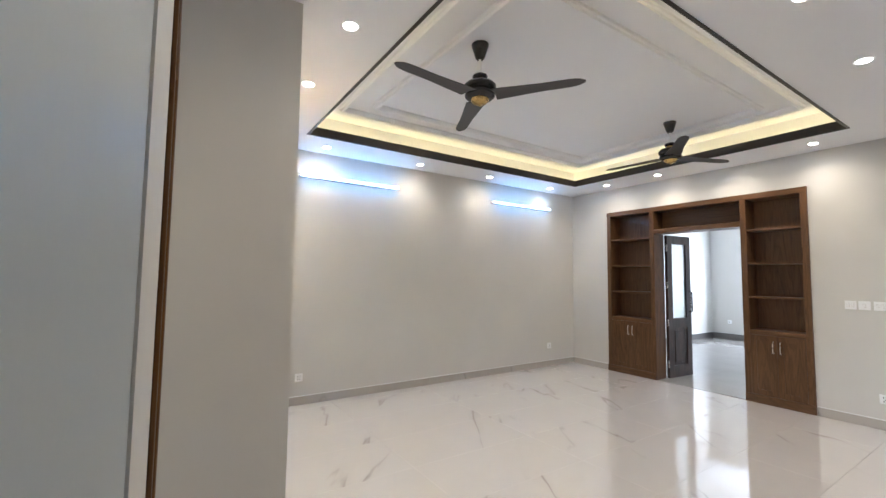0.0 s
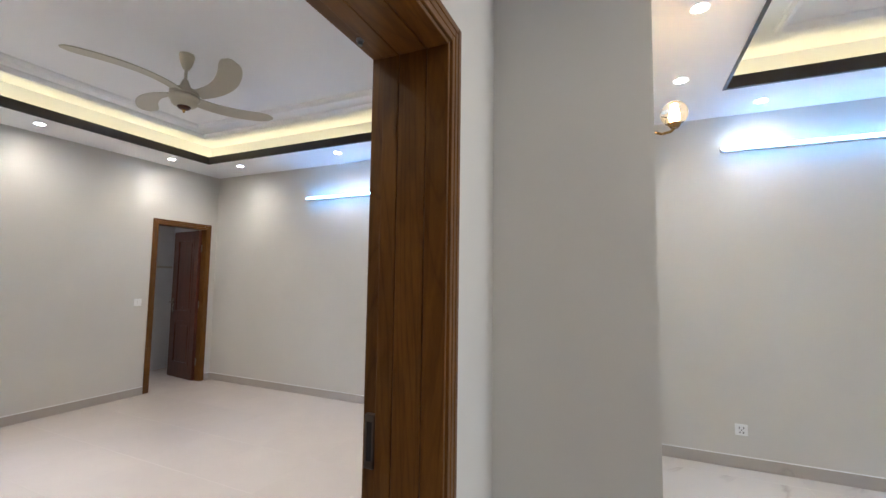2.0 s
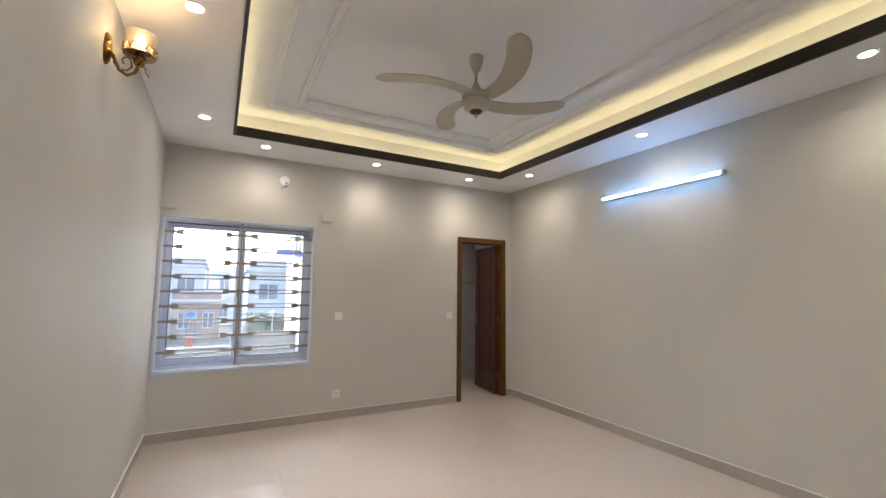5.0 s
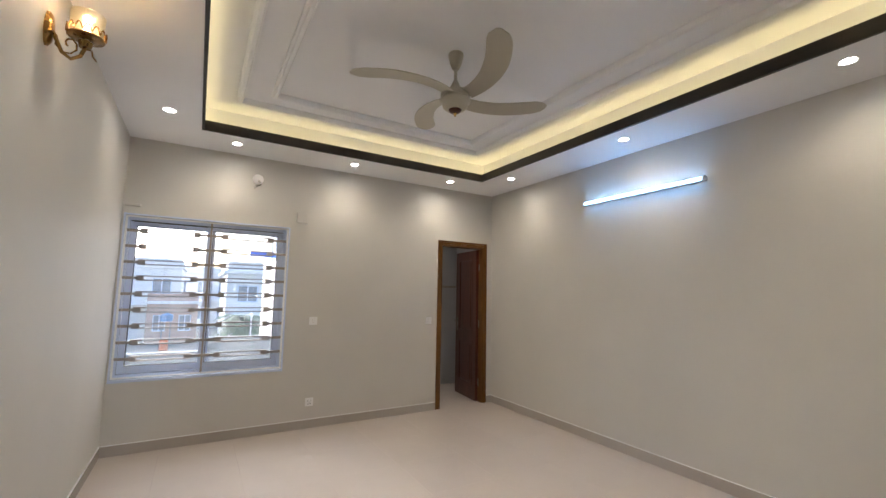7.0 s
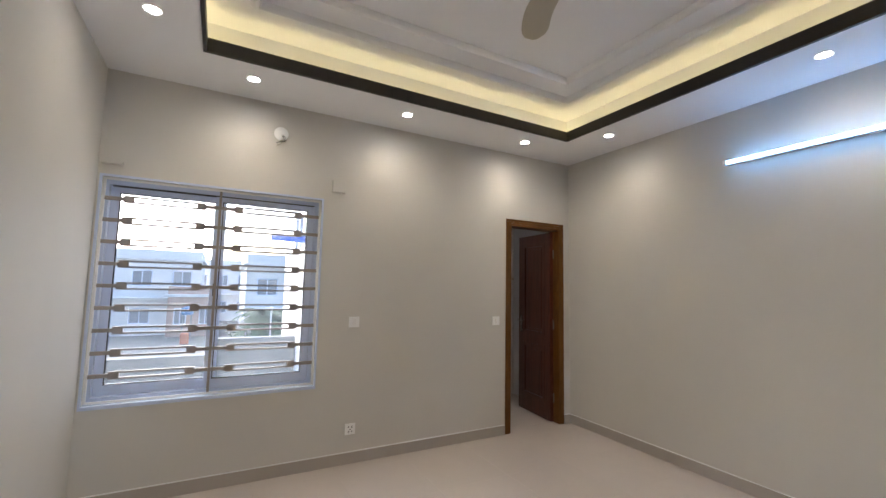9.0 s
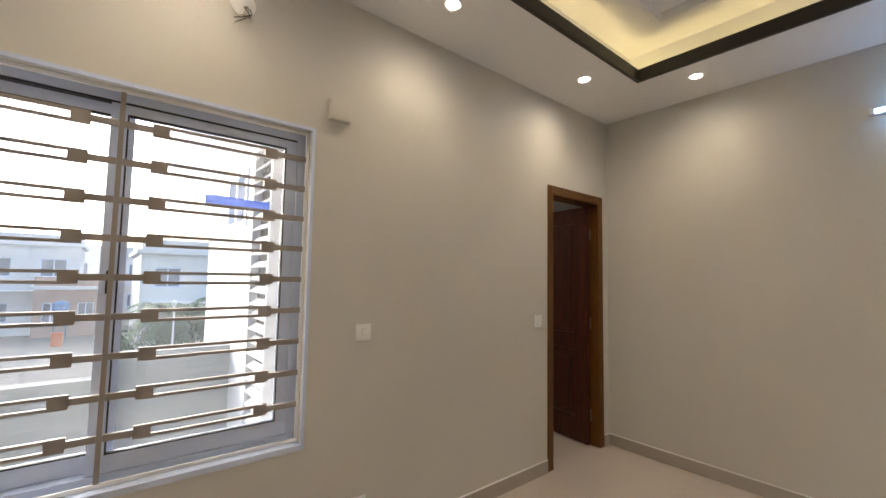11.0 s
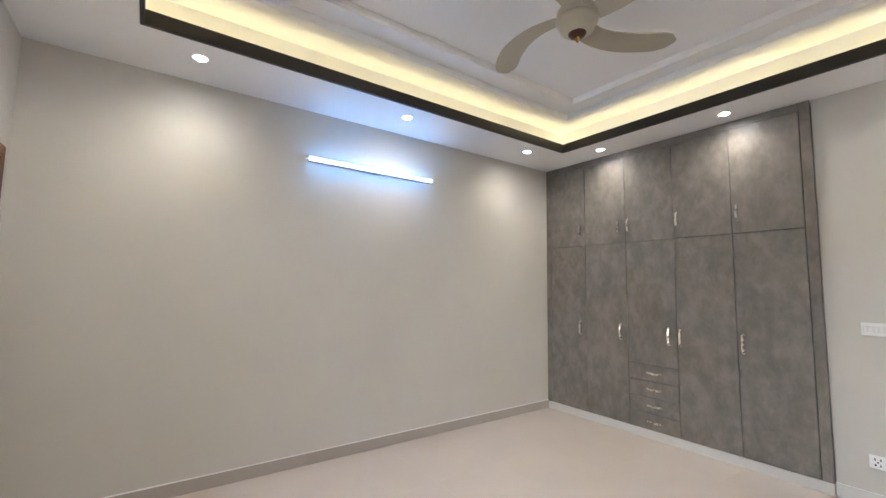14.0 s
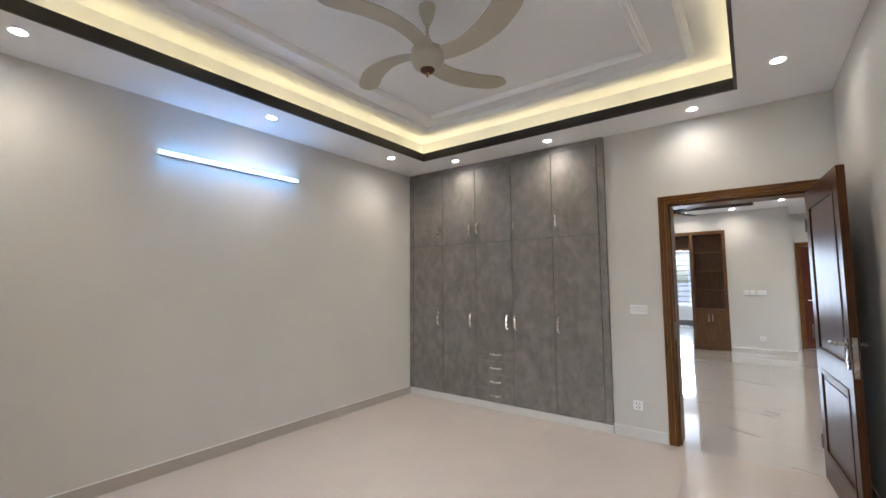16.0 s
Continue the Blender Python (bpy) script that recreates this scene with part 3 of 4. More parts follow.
grille = thing("window_grille", pose(XW - 0.045, 0, 0), "taupe painted steel security grille of nine bars", "window grille")
part("frame", slab("x", -0.006, 0.006, (wy0 + 0.002, wy1 - 0.002), (wz0 + 0.014, wz1 - 0.002), [(wy0 + 0.016, wy1 - 0.016, wz0 + 0.028, wz1 - 0.016)]), PLASTIC, grille)
part("upright", block(-0.006, 1.421, wz0 + 0.028, 0.006, 1.438, wz1 - 0.016, 0.001), GRILLE, grille)
pieces = {}


def grille_piece(name, long, tall, y, z):
    key = (name, long, tall)
    if key not in pieces:
        ob = part(name, block(-0.009, -long / 2, -tall / 2, 0.009, long / 2, tall / 2, 0.0015), GRILLE, grille)
        pieces[key] = ob.data
    else:
        ob = new(name, pieces[key])
        ob.parent = grille
    ob.matrix_basis = pose(0, y, z)


for i in range(9):
    z = 2.018 - 0.1485 * i
    for a, b in ((wy0 + 0.016, 0.862), (1.322, 1.4205), (1.4385, 1.545), (2.005, wy1 - 0.016)):
        grille_piece("bar", round(b - a, 4), 0.025, (a + b) / 2, z)
    for y in (0.875, 1.309, 1.558, 1.992):
        grille_piece("square_block", 0.058, 0.052, y, z)
    for a, b in ((0.902, 1.282), (1.585, 1.965)):
        for s in (-1, 1):
            grille_piece("thin_bar", round(b - a, 4), 0.0125, (a + b) / 2, z + s * 0.0195)

# ---- bookcase doorway ----
bx0, bx1 = 5.868, 6.135
bk = thing("bookcase_doorway", pose(0, 0, 0), "brown wooden bookcase built round a wide doorway", "bookcase")
for y0, y1 in ((1.672, 1.735), (2.26, 2.325), (3.42, 3.485), (4.13, 4.193)):
    part("upright", block(bx0, y0, 0.001, bx1, y1, 2.495, 0.003), WALNUT, bk)
part("top_board", block(bx0 - 0.002, 1.671, 2.43, bx1, 4.194, 2.497, 0.003), WALNUT_Y, bk)
part("head_board", block(bx0 - 0.002, 2.325, 2.105, bx1, 3.42, 2.165, 0.003), WALNUT_Y, bk)
part("head_back", block(bx1 - 0.02, 2.325, 2.165, bx1 - 0.005, 3.42, 2.43), WALNUT_Y, bk)
for y0, y1, flip in ((1.735, 2.26, 1), (3.485, 4.13, -1)):
    part("back_panel", block(bx1 - 0.02, y0, 0.02, bx1 - 0.005, y1, 2.43), WALNUT, bk)
    for z in (1.24, 1.645, 2.05):
        part("shelf", block(bx0 + 0.018, y0, z - 0.011, bx1 - 0.02, y1, z + 0.011, 0.002), WALNUT_Y, bk)
    part("shelf", block(bx0 + 0.002, y0, 0.80, bx1 - 0.02, y1, 0.855, 0.003), WALNUT_Y, bk)
    part("kick_board", block(bx0 - 0.010, y0 - 0.063, 0.002, bx0 + 0.01, y1 + 0.065, 0.10, 0.003), WALNUT_Y, bk)
    mid = (y0 + y1) / 2
    for a, b, s in ((y0 + 0.002, mid - 0.0015, 1), (mid + 0.0015, y1 - 0.002, -1)):
        d = part("cupboard_door", slab("x", bx0 + 0.004, bx0 + 0.022, (a, b), (0.103, 0.797), [(a + 0.06, b - 0.06, 0.165, 0.735)]), WALNUT, bk)
        part("panel", block(bx0 + 0.010, a + 0.055, 0.16, bx0 + 0.018, b - 0.055, 0.74), WALNUT, d)
        hy = mid - s * 0.035
        part("handle", rod([(bx0 + 0.004, hy, 0.60), (bx0 - 0.022, hy, 0.605), (bx0 - 0.024, hy, 0.665), (bx0 - 0.022, hy, 0.725), (bx0 + 0.004, hy, 0.73)], 0.006, 8), NICKEL, d, "brushed nickel bow handle", True)

fold = thing("folding_door", pose(6.14, 3.415, 0.008, 0, 0, -6), "dark wooden glazed folding door standing open", "door")
part("leaf", slab("y", -0.04, 0.0, (0.0, 0.55), (0.0, 2.085), [(0.11, 0.44, 0.86, 1.96), (0.11, 0.44, 0.17, 0.72)]), DARKWOOD, fold)
part("glass_panel", block(0.105, -0.024, 0.855, 0.445, -0.016, 1.965), FROST, fold, "frosted glass panel")
part("lower_panel", block(0.10, -0.028, 0.16, 0.45, -0.012, 0.73), DARKWOOD, fold)
part("raised_field", block(0.15, -0.036, 0.21, 0.40, -0.027, 0.68, 0.006), DARKWOOD, fold)
part("pull_handle", rod([(0.50, -0.035, 0.95), (0.50, -0.085, 0.95), (0.50, -0.085, 1.25), (0.50, -0.035, 1.25)], 0.010, 8), BLACKFAN, fold, "black bar handle", True)
for z in (0.2, 0.8, 1.35, 1.9):
    part("hinge", moved(lathe([(0, -0.05), (0.009, -0.05), (0.009, 0.05), (0, 0.05)], 10), pose(-0.008, -0.038, z)), NICKEL, fold, "", True)
setting("threshold", block(5.88, 2.326, 0.001, 6.13, 3.419, 0.006), GREYTILE, "grey stone threshold", "threshold")

far_win = thing("window_2", pose(0, 0, 0), "white grilled window of the far room", "window", kind="structure")
part("window_frame", slab("x", 11.56, 11.62, (2.9, 4.3), (0.6, 2.35), [(2.96, 3.57, 0.66, 2.29), (3.63, 4.24, 0.66, 2.29)]), ALU, far_win)
for i in range(9):
    part("bar", block(11.53, 2.9, 0.76 + 0.17 * i - 0.015, 11.545, 4.3, 0.76 + 0.17 * i + 0.015), GRILLE, far_win)

# Added window, out of view: it only admits daylight to the lounge.
added_win = thing("window_3", pose(0, 0, 0), "white window frame in an added, unseen light opening", "window", kind="structure")
part("window_frame", slab("y", LYS - 0.14, LYS - 0.08, (3.3, 4.7), (0.7, 2.2), [(3.36, 3.97, 0.76, 2.14), (4.03, 4.64, 0.76, 2.14)]), ALU, added_win)


def window_daylight(m, wide, tall, watts):
    d = bpy.data.lights.new("window_daylight", "AREA")
    d.shape, d.size, d.size_y, d.energy, d.color = "RECTANGLE", wide, tall, watts, (0.93, 0.97, 1.0)
    new("window_daylight", d).matrix_basis = m


window_daylight(pose(11.66, 3.6, 1.475, 90, 0, 90), 1.35, 1.7, 25)

# ---- wardrobe ----
wd = thing("wardrobe", pose(XE, 0, 0), "built-in grey concrete-look wardrobe with ten doors", "wardrobe")
part("carcass", block(0.012, 2.463, 0.085, 0.55, 4.955, 2.875), SHADOWGAP, wd)
part("plinth", block(-0.008, 2.398, 0.001, 0.03, 4.947, 0.083, 0.002), PLINTH, wd, "white painted plinth")
part("side_filler", block(-0.012, 2.397, 0.085, 0.06, 2.462, 2.895, 0.002), LAMINATE, wd)
part("side_filler", block(-0.012, 4.893, 0.085, 0.011, 4.957, 2.895, 0.002), LAMINATE, wd)
part("top_filler", block(-0.012, 2.462, 2.832, 0.011, 4.893, 2.895, 0.002), LAMINATE, wd)
cuts = (2.465, 2.948, 3.431, 3.915, 4.404, 4.890)
SPLIT = 1.918
handle_at = {"low": (2.905, 3.400, 3.505, 3.99, 4.475), "up": (2.905, 3.397, 3.885, 3.99, 4.468)}


def bow_handle(holder, y, z, long, upright=True):
    h = long / 2
    pts = [(-0.010, -h), (-0.030, -h * 0.86), (-0.036, -h * 0.4), (-0.038, 0), (-0.036, h * 0.4), (-0.030, h * 0.86), (-0.010, h)]
    pts = [(x, y, z + s) if upright else (x, y + s, z) for x, s in pts]
    part("handle", rod(pts, 0.0105, 8), NICKEL, holder, "brushed nickel bow handle", True)


for i in range(5):
    a, b = cuts[i] + 0.003, cuts[i + 1] - 0.003
    low = 0.702 if i == 2 else 0.087
    d = part("door", block(-0.010, a, low, 0.009, b, SPLIT - 0.0025, 0.0012), LAMINATE, wd)
    bow_handle(d, handle_at["low"][i], 0.995, 0.15)
    d = part("upper_door", block(-0.010, a, SPLIT + 0.0025, 0.009, b, 2.829, 0.0012), LAMINATE, wd)
    bow_handle(d, handle_at["up"][i], 2.095, 0.13)
for k in range(4):
    z0 = 0.087 + 0.1533 * k
    d = part("drawer", block(-0.010, cuts[2] + 0.0015, z0, 0.009, cuts[3] - 0.0015, z0 + 0.1495, 0.0012), LAMINATE, wd)
    bow_handle(d, (cuts[2] + cuts[3]) / 2 - 0.01, z0 + 0.078, 0.13, False)


# ---- lamps ----
def downlight_at(x, y, z, watts=None, first=[]):
    if not first:
        t = thing("downlight", pose(x, y, z), "round white recessed downlight, lit", "downlight", "ceiling downlights")
        part("trim_ring", lathe([(0.034, -0.001), (0.050, -0.001), (0.0505, -0.004), (0.046, -0.007), (0.037, -0.004), (0.034, 0.0)], 28), PLASTIC, t, "", True)
        part("lens", lathe([(0, -0.0035), (0.036, -0.003), (0.036, -0.0015), (0, -0.0015)], 28), LENS, t, "glowing warm white lens")
        first.append(t)
    else:
        copy_thing(first[0], pose(x, y, z))
    d = bpy.data.lights.new("downlight_beam", "SPOT")
    d.energy, d.color = watts or SPOT_WATTS, WARM
    d.spot_size, d.spot_blend, d.shadow_soft_size = radians(152), 1.0, 0.04
    new("downlight_beam", d).matrix_basis = pose(x, y, z - 0.012)


for y in (1.584, 2.765, 4.025):
    downlight_at(-4.685, y, H)
for x in (-4.14, -2.576, -1.071):
    downlight_at(x, 4.568, H, 2.4)
    downlight_at(x, 1.055, H, 1.0)
for y in (4.044, 2.888, 1.60):
    downlight_at(-0.512, y, H, 2.6 if y > 2 else 1.6)
for x in (1.409, 2.621, 3.775, 5.027):
    downlight_at(x, 4.63, LH, 0.65 * LOUNGE_WATTS)
for y in (3.97, 3.17, 2.33, 1.51):
    downlight_at(5.55, y, LH, LOUNGE_WATTS)
for y in (4.03, 3.186, 2.31, 1.45):
    downlight_at(0.805, y, LH, LOUNGE_WATTS)
for x in (1.45, 2.6, 3.70, 4.9):
    downlight_at(x, 0.77, LH, LOUNGE_WATTS)
downlight_at(6.5, 0.1, LH, LOUNGE_WATTS)
# Added lamp, out of view, to light the bathroom behind its door.
downlight_at(-5.75, 4.0, 2.5, 1.2)


def tube_light(x, y, z, long, label, first=[]):
    if first:
        copy_thing(first[0], pose(x, y, z))
        return
    t = thing("tube_light", pose(x, y, z), label, "tube light", "wall tube lights")
    h = long / 2
    part("batten", block(-h, 0.012, -0.014, h, 0.06, 0.014, 0.003), PLASTIC, t)
    part("tube", moved(lathe([(0, -h + 0.012), (0.014, -h + 0.012), (0.014, h - 0.012), (0, h - 0.012)], 16), pose(0, 0, 0, 0, 90, 0)), TUBE, t, "glowing cool white tube", True)
    for s in (-1, 1):
        part("end_cap", block(s * h - 0.012, -0.016, -0.018, s * h + 0.012, 0.03, 0.018, 0.003), PLASTIC, t)
    first.append(t)


tube_light(-2.697, YN - 0.06, 2.478, 1.24, "cool white LED tube light fixed to the wall")
tube_light(1.80, LYN - 0.06, 2.575, 1.24, "")
tube_light(4.63, LYN - 0.06, 2.575, 1.24, "")


# ---- fans ----
def fan_blade(root, reach, sweep, widths, thick=0.006, tilt=9.0, rise=0.0, n=18):
    """A curved blade in its own frame: it leaves the hub turned by sweep degrees and bends back to the x axis."""
    bm = bmesh.new()
    rows = []
    centre = []
    for i in range(n + 1):
        s = i / n
        r = root + (reach - root) * s
        a = radians(sweep) * (1 - s) ** 1.15
        centre.append(Vector((r * math.cos(a), r * math.sin(a), rise * s)))
    for i, c in enumerate(centre):
        s = i / n
        d = (centre[min(i + 1, n)] - centre[max(i - 1, 0)]).normalized()
        side = Vector((-d.y, d.x, 0)).normalized()
        w = widths[0] + (widths[1] - widths[0]) * min(1, s / 0.55)
        if s > 0.8:
            w *= math.sqrt(max(0.03, 1 - ((s - 0.8) / 0.2) ** 2.4))
        up = Vector((0, 0, 1)) * math.sin(radians(tilt)) * (1 - 0.4 * s)
        l, r_ = c + (side + up) * w / 2, c - (side + up) * w / 2
        m_ = c + Vector((0, 0, 0.008 * (1 - s)))
        rows.append([bm.verts.new(p + Vector((0, 0, dz))) for p in (l, m_, r_) for dz in (thick / 2, -thick / 2)])
    for a, b in zip(rows, rows[1:]):
        for i, j in ((0, 2), (2, 4), (4, 5), (5, 3), (3, 1), (1, 0)):
            bm.faces.new((a[i], a[j], b[j], b[i]))
    for e in (rows[0], rows[-1]):
        bm.faces.new([e[i] for i in (0, 2, 4, 5, 3, 1)])
    bmesh.ops.recalc_face_normals(bm, faces=bm.faces)
    return bm


fan = thing("ceiling_fan", pose(-2.61, 2.79, UP), "cream four-blade ceiling fan with sickle blades, at rest", "ceiling fan")
part("canopy", lathe([(0, -0.001), (0.052, -0.001), (0.054, -0.012), (0.050, -0.035), (0.040, -0.075), (0.024, -0.112), (0.018, -0.118), (0, -0.118)]), CREAM, fan, "", True)
part("down_rod", lathe([(0, -0.11), (0.011, -0.11), (0.011, -0.235), (0, -0.235)], 14), CREAM, fan, "", True)
part("hub_cover", lathe([(0, -0.195), (0.014, -0.195), (0.020, -0.205), (0.036, -0.245), (0.050, -0.27), (0.056, -0.285), (0, -0.285)]), CREAM, fan, "", True)
part("motor", lathe([(0, -0.28), (0.085, -0.28), (0.098, -0.286), (0.102, -0.296), (0.102, -0.318), (0.098, -0.322), (0.102, -0.327), (0.106, -0.340), (0.104, -0.352), (0.094, -0.362), (0.090, -0.37), (0.086, -0.388), (0.070, -0.402), (0.045, -0.408), (0, -0.408)], 36), CREAM, fan, "", True)
part("cap", lathe([(0.046, -0.404), (0.045, -0.412), (0.036, -0.424), (0.020, -0.430), (0, -0.430)]), BROWNCAP, fan, "dark red-brown cap", True)
part("finial", lathe([(0, -0.428), (0.013, -0.429), (0.014, -0.436), (0.008, -0.440), (0.010, -0.446), (0.006, -0.452), (0, -0.458)]), GOLD, fan, "gold finial", True)
for k in range(4):
    b = part("blade", fan_blade(0.095, 0.715, 38, (0.105, 0.15), tilt=-12, rise=0.045), CREAM, fan, "", True)
    b.matrix_basis = pose(0, 0, -0.312, 0, 0, -13.5 + 90 * k)


def black_fan(x, y, turn):
    f = thing("ceiling_fan", pose(x, y, LUP), "black three-blade ceiling fan with a gold cap, at rest", "ceiling fan", "lounge fans")
    part("canopy", lathe([(0, -0.001), (0.062, -0.001), (0.062, -0.010), (0.050, -0.05), (0.034, -0.10), (0.022, -0.115), (0, -0.115)]), BLACKFAN, f, "", True)
    part("down_rod", lathe([(0, -0.11), (0.0105, -0.11), (0.0105, -0.235), (0, -0.235)], 14), PLASTIC, f, "white down rod", True)
    part("hub_cover", lathe([(0, -0.222), (0.022, -0.222), (0.050, -0.232), (0.055, -0.242), (0.050, -0.254), (0.034, -0.260), (0.036, -0.282), (0.060, -0.292), (0, -0.292)]), BLACKFAN, f, "", True)
    part("motor", lathe([(0, -0.288), (0.07, -0.288), (0.102, -0.296), (0.116, -0.312), (0.117, -0.332), (0.108, -0.346), (0.098, -0.352), (0.100, -0.360), (0.108, -0.372), (0.107, -0.388), (0.092, -0.403), (0.06, -0.41), (0, -0.41)], 36), BLACKFAN, f, "", True)
    part("motor_band", lathe([(0.035, -0.262), (0.0385, -0.264), (0.0385, -0.279), (0.036, -0.281)], 36), GOLD, f, "gold band", True)
    part("cap", lathe([(0.066, -0.406), (0.064, -0.418), (0.05, -0.436), (0.026, -0.446), (0.012, -0.448), (0.010, -0.456), (0, -0.458)]), GOLD, f, "brushed gold cap", True)
    for k in range(3):
        b = part("blade", fan_blade(0.11, 0.72, 0, (0.15, 0.10), tilt=-5, rise=0.0), BLACKBLADE, f, "", True)
        b.matrix_basis = pose(0, 0, -0.385, 0, 0, turn + 120 * k)


black_fan(1.80, 2.37, 66)
black_fan(4.40, 2.385, 97)

# ---- sconces ----
sc = thing("wall_sconce", pose(-2.63, YS, 2.60) @ Matrix.Scale(1.08, 4), "antique brass wall sconce with a candle glass, lit", "wall lamp")
plate = lathe([(0, 0.0), (0.05, 0.0), (0.05, 0.008), (0.040, 0.018), (0.026, 0.022), (0, 0.024)], 28)
part("back_plate", moved(plate, pose(0, 0.001, 0, -90, 0, 0) @ Matrix.Diagonal((0.75, 1.45, 1, 1))), BRASS, sc, "", True)
part("arm", rod([(0, 0.02, -0.005), (0, 0.035, -0.04), (0, 0.055, -0.085), (0, 0.085, -0.105), (0, 0.113, -0.085), (0, 0.124, -0.05), (0, 0.125, -0.03)], 0.0075, 10), BRASS, sc, "", True)
scroll = [(0, 0.03, -0.015)] + [(0, 0.074 + (0.046 - 0.0042 * k) * math.cos(a), -0.045 + (0.052 - 0.0042 * k) * math.sin(a)) for k, a in ((k, radians(150 + 45 * k)) for k in range(11))]
part("scroll", rod(scroll, 0.0035, 6), BRASS, sc, "", True)
part("curl", rod([(0, 0.13, -0.05), (0, 0.148, -0.052), (0, 0.152, -0.075), (0, 0.166, -0.092)], 0.003, 6), BRASS, sc, "", True)
part("cup", moved(lathe([(0, -0.045), (0.020, -0.045), (0.026, -0.02), (0.018, -0.012), (0.030, -0.008), (0.062, -0.004), (0.064, 0.0), (0.06, 0.004), (0, 0.004)]), pose(0, 0.125, 0)), BRASS, sc, "", True)
crown = slab("z", 0, 0.002, (-0.001, 0.001), (-0.001, 0.001))
crown.clear()
for k in range(14):
    a0 = 2 * math.pi * k / 14
    pts = [(0.0645 * math.cos(a0 + u * 2 * math.pi / 14), 0.125 + 0.0645 * math.sin(a0 + u * 2 * math.pi / 14), 0.002 + 0.034 * math.sin(math.pi * u) ** 0.8) for u in (0.02, 0.2, 0.4, 0.5, 0.6, 0.8, 0.98)]
    b = rod(pts, 0.0028, 5)
    me = bpy.data.meshes.new("piece")
    b.to_mesh(me)
    b.free()
    crown.from_mesh(me)
    bpy.data.meshes.remove(me)
part("crown", crown, BRASS, sc, "pierced brass crown", True)
part("shade", moved(lathe([(0.054, 0.004), (0.059, 0.10), (0.057, 0.10), (0.052, 0.004)], 28), pose(0, 0.125, 0)), CREAMGLASS, sc, "frosted cream glass cylinder", True)
part("bulb", moved(lathe([(0, 0.01), (0.012, 0.012), (0.014, 0.035), (0.011, 0.055), (0, 0.072)], 14), pose(0, 0.125, 0)), BULB, sc, "glowing candle bulb", True)

ls = thing("wall_sconce", pose(0.527, 3.3, 2.33), "brass wall sconce with a round amber glass globe", "wall lamp")
part("back_plate", moved(lathe([(0, 0.0), (0.05, 0.0), (0.05, 0.008), (0.03, 0.02), (0, 0.022)], 24), pose(0.001, 0, 0, 0, 90, 0)), BRASS, ls, "", True)
part("arm", rod([(0.02, 0, 0), (0.05, 0, -0.04), (0.10, 0, -0.06), (0.145, 0, -0.05), (0.16, 0, -0.03)], 0.008, 10), BRASS, ls, "", True)
part("cup", moved(lathe([(0, -0.035), (0.02, -0.035), (0.035, -0.015), (0.036, -0.008), (0, -0.008)]), pose(0.16, 0, 0)), BRASS, ls, "", True)
part("globe", moved(lathe([(0.03, -0.008)] + [(0.068 * math.sin(a), 0.045 - 0.068 * math.cos(a)) for a in (radians(v) for v in range(40, 165, 12))] + [(0.016, 0.109)], 28), pose(0.16, 0, 0)), AMBER, ls, "amber glass globe", True)
part("bulb", moved(lathe([(0, 0.0), (0.014, 0.002), (0.02, 0.035), (0.014, 0.06), (0, 0.07)], 14), pose(0.16, 0, 0)), BULB, ls, "glowing bulb", True)


for x, y, z in ((-2.63, YS + 0.135, 2.66), (0.687, 3.3, 2.37)):
    d = bpy.data.lights.new("sconce_bulb", "POINT")
    d.energy, d.color, d.shadow_soft_size = 0.2, (1.0, 0.62, 0.26), 0.012
    new("sconce_bulb", d).matrix_basis = pose(x, y, z + 0.03)

# ---- switches and sockets ----
def wall_plate(name, m, wide, tall, keys, label, category):
    """Local x along the wall, y out of it, z up."""
    t = thing(name, m, label, category)
    part("plate", block(-wide / 2, 0, -tall / 2, wide / 2, 0.010, tall / 2, 0.003), PLASTIC, t)
    if keys == "socket":
        for dx, dz, w, h in ((-0.014, 0.016, 0.006, 0.014), (0.014, 0.016, 0.006, 0.014), (0, -0.002, 0.008, 0.008), (-0.012, -0.02, 0.008, 0.012), (0.012, -0.02, 0.008, 0.012)):
            part("hole", block(dx - w / 2, 0.0095, dz - h / 2, dx + w / 2, 0.0106, dz + h / 2), INK, t)
    else:
        for k in range(keys):
            cx = (k - (keys - 1) / 2) * (wide - 0.02) / max(keys, 1)
            # Grey block drawn as the shadow line round each rocker.
            part("rocker_shade", block(cx - 0.0105, 0.0095, -0.0185, cx + 0.0105, 0.0104, 0.0185), GROUT, t)
            part("rocker", block(cx - 0.009, 0.010, -0.017, cx + 0.009, 0.014, 0.017, 0.002), PLASTIC, t)
    return t


WEST = lambda y, z: pose(XW, y, z, 0, 0, -90)
EAST = lambda x, y, z: pose(x, y, z, 0, 0, 90)
NORTH = lambda x, y, z: pose(x, y, z, 0, 0, 180)
wall_plate("light_switch", WEST(2.482, 1.151), 0.088, 0.088, 1, "white square light switch on the bedroom wall", "switch")
wall_plate("light_switch", WEST(3.946, 1.132), 0.085, 0.088, 1, "white light switch beside the bathroom door", "switch")
wall_plate("power_socket", WEST(2.482, 0.277), 0.085, 0.088, "socket", "white wall socket near the bedroom floor", "socket")
wall_plate("light_switch", EAST(XD, 2.135, 1.184), 0.15, 0.088, 5, "wide white light switch by the bedroom doorway", "switch")
wall_plate("power_socket", EAST(XD, 2.176, 0.302), 0.085, 0.088, "socket", "white wall socket below the bedroom switches", "socket")
wall_plate("power_socket", NORTH(1.253, LYN, 0.30), 0.085, 0.088, "socket", "white wall socket on the lounge wall", "socket")
wall_plate("power_socket", NORTH(5.27, LYN, 0.33), 0.085, 0.088, "socket", "white wall socket near the lounge corner", "socket")
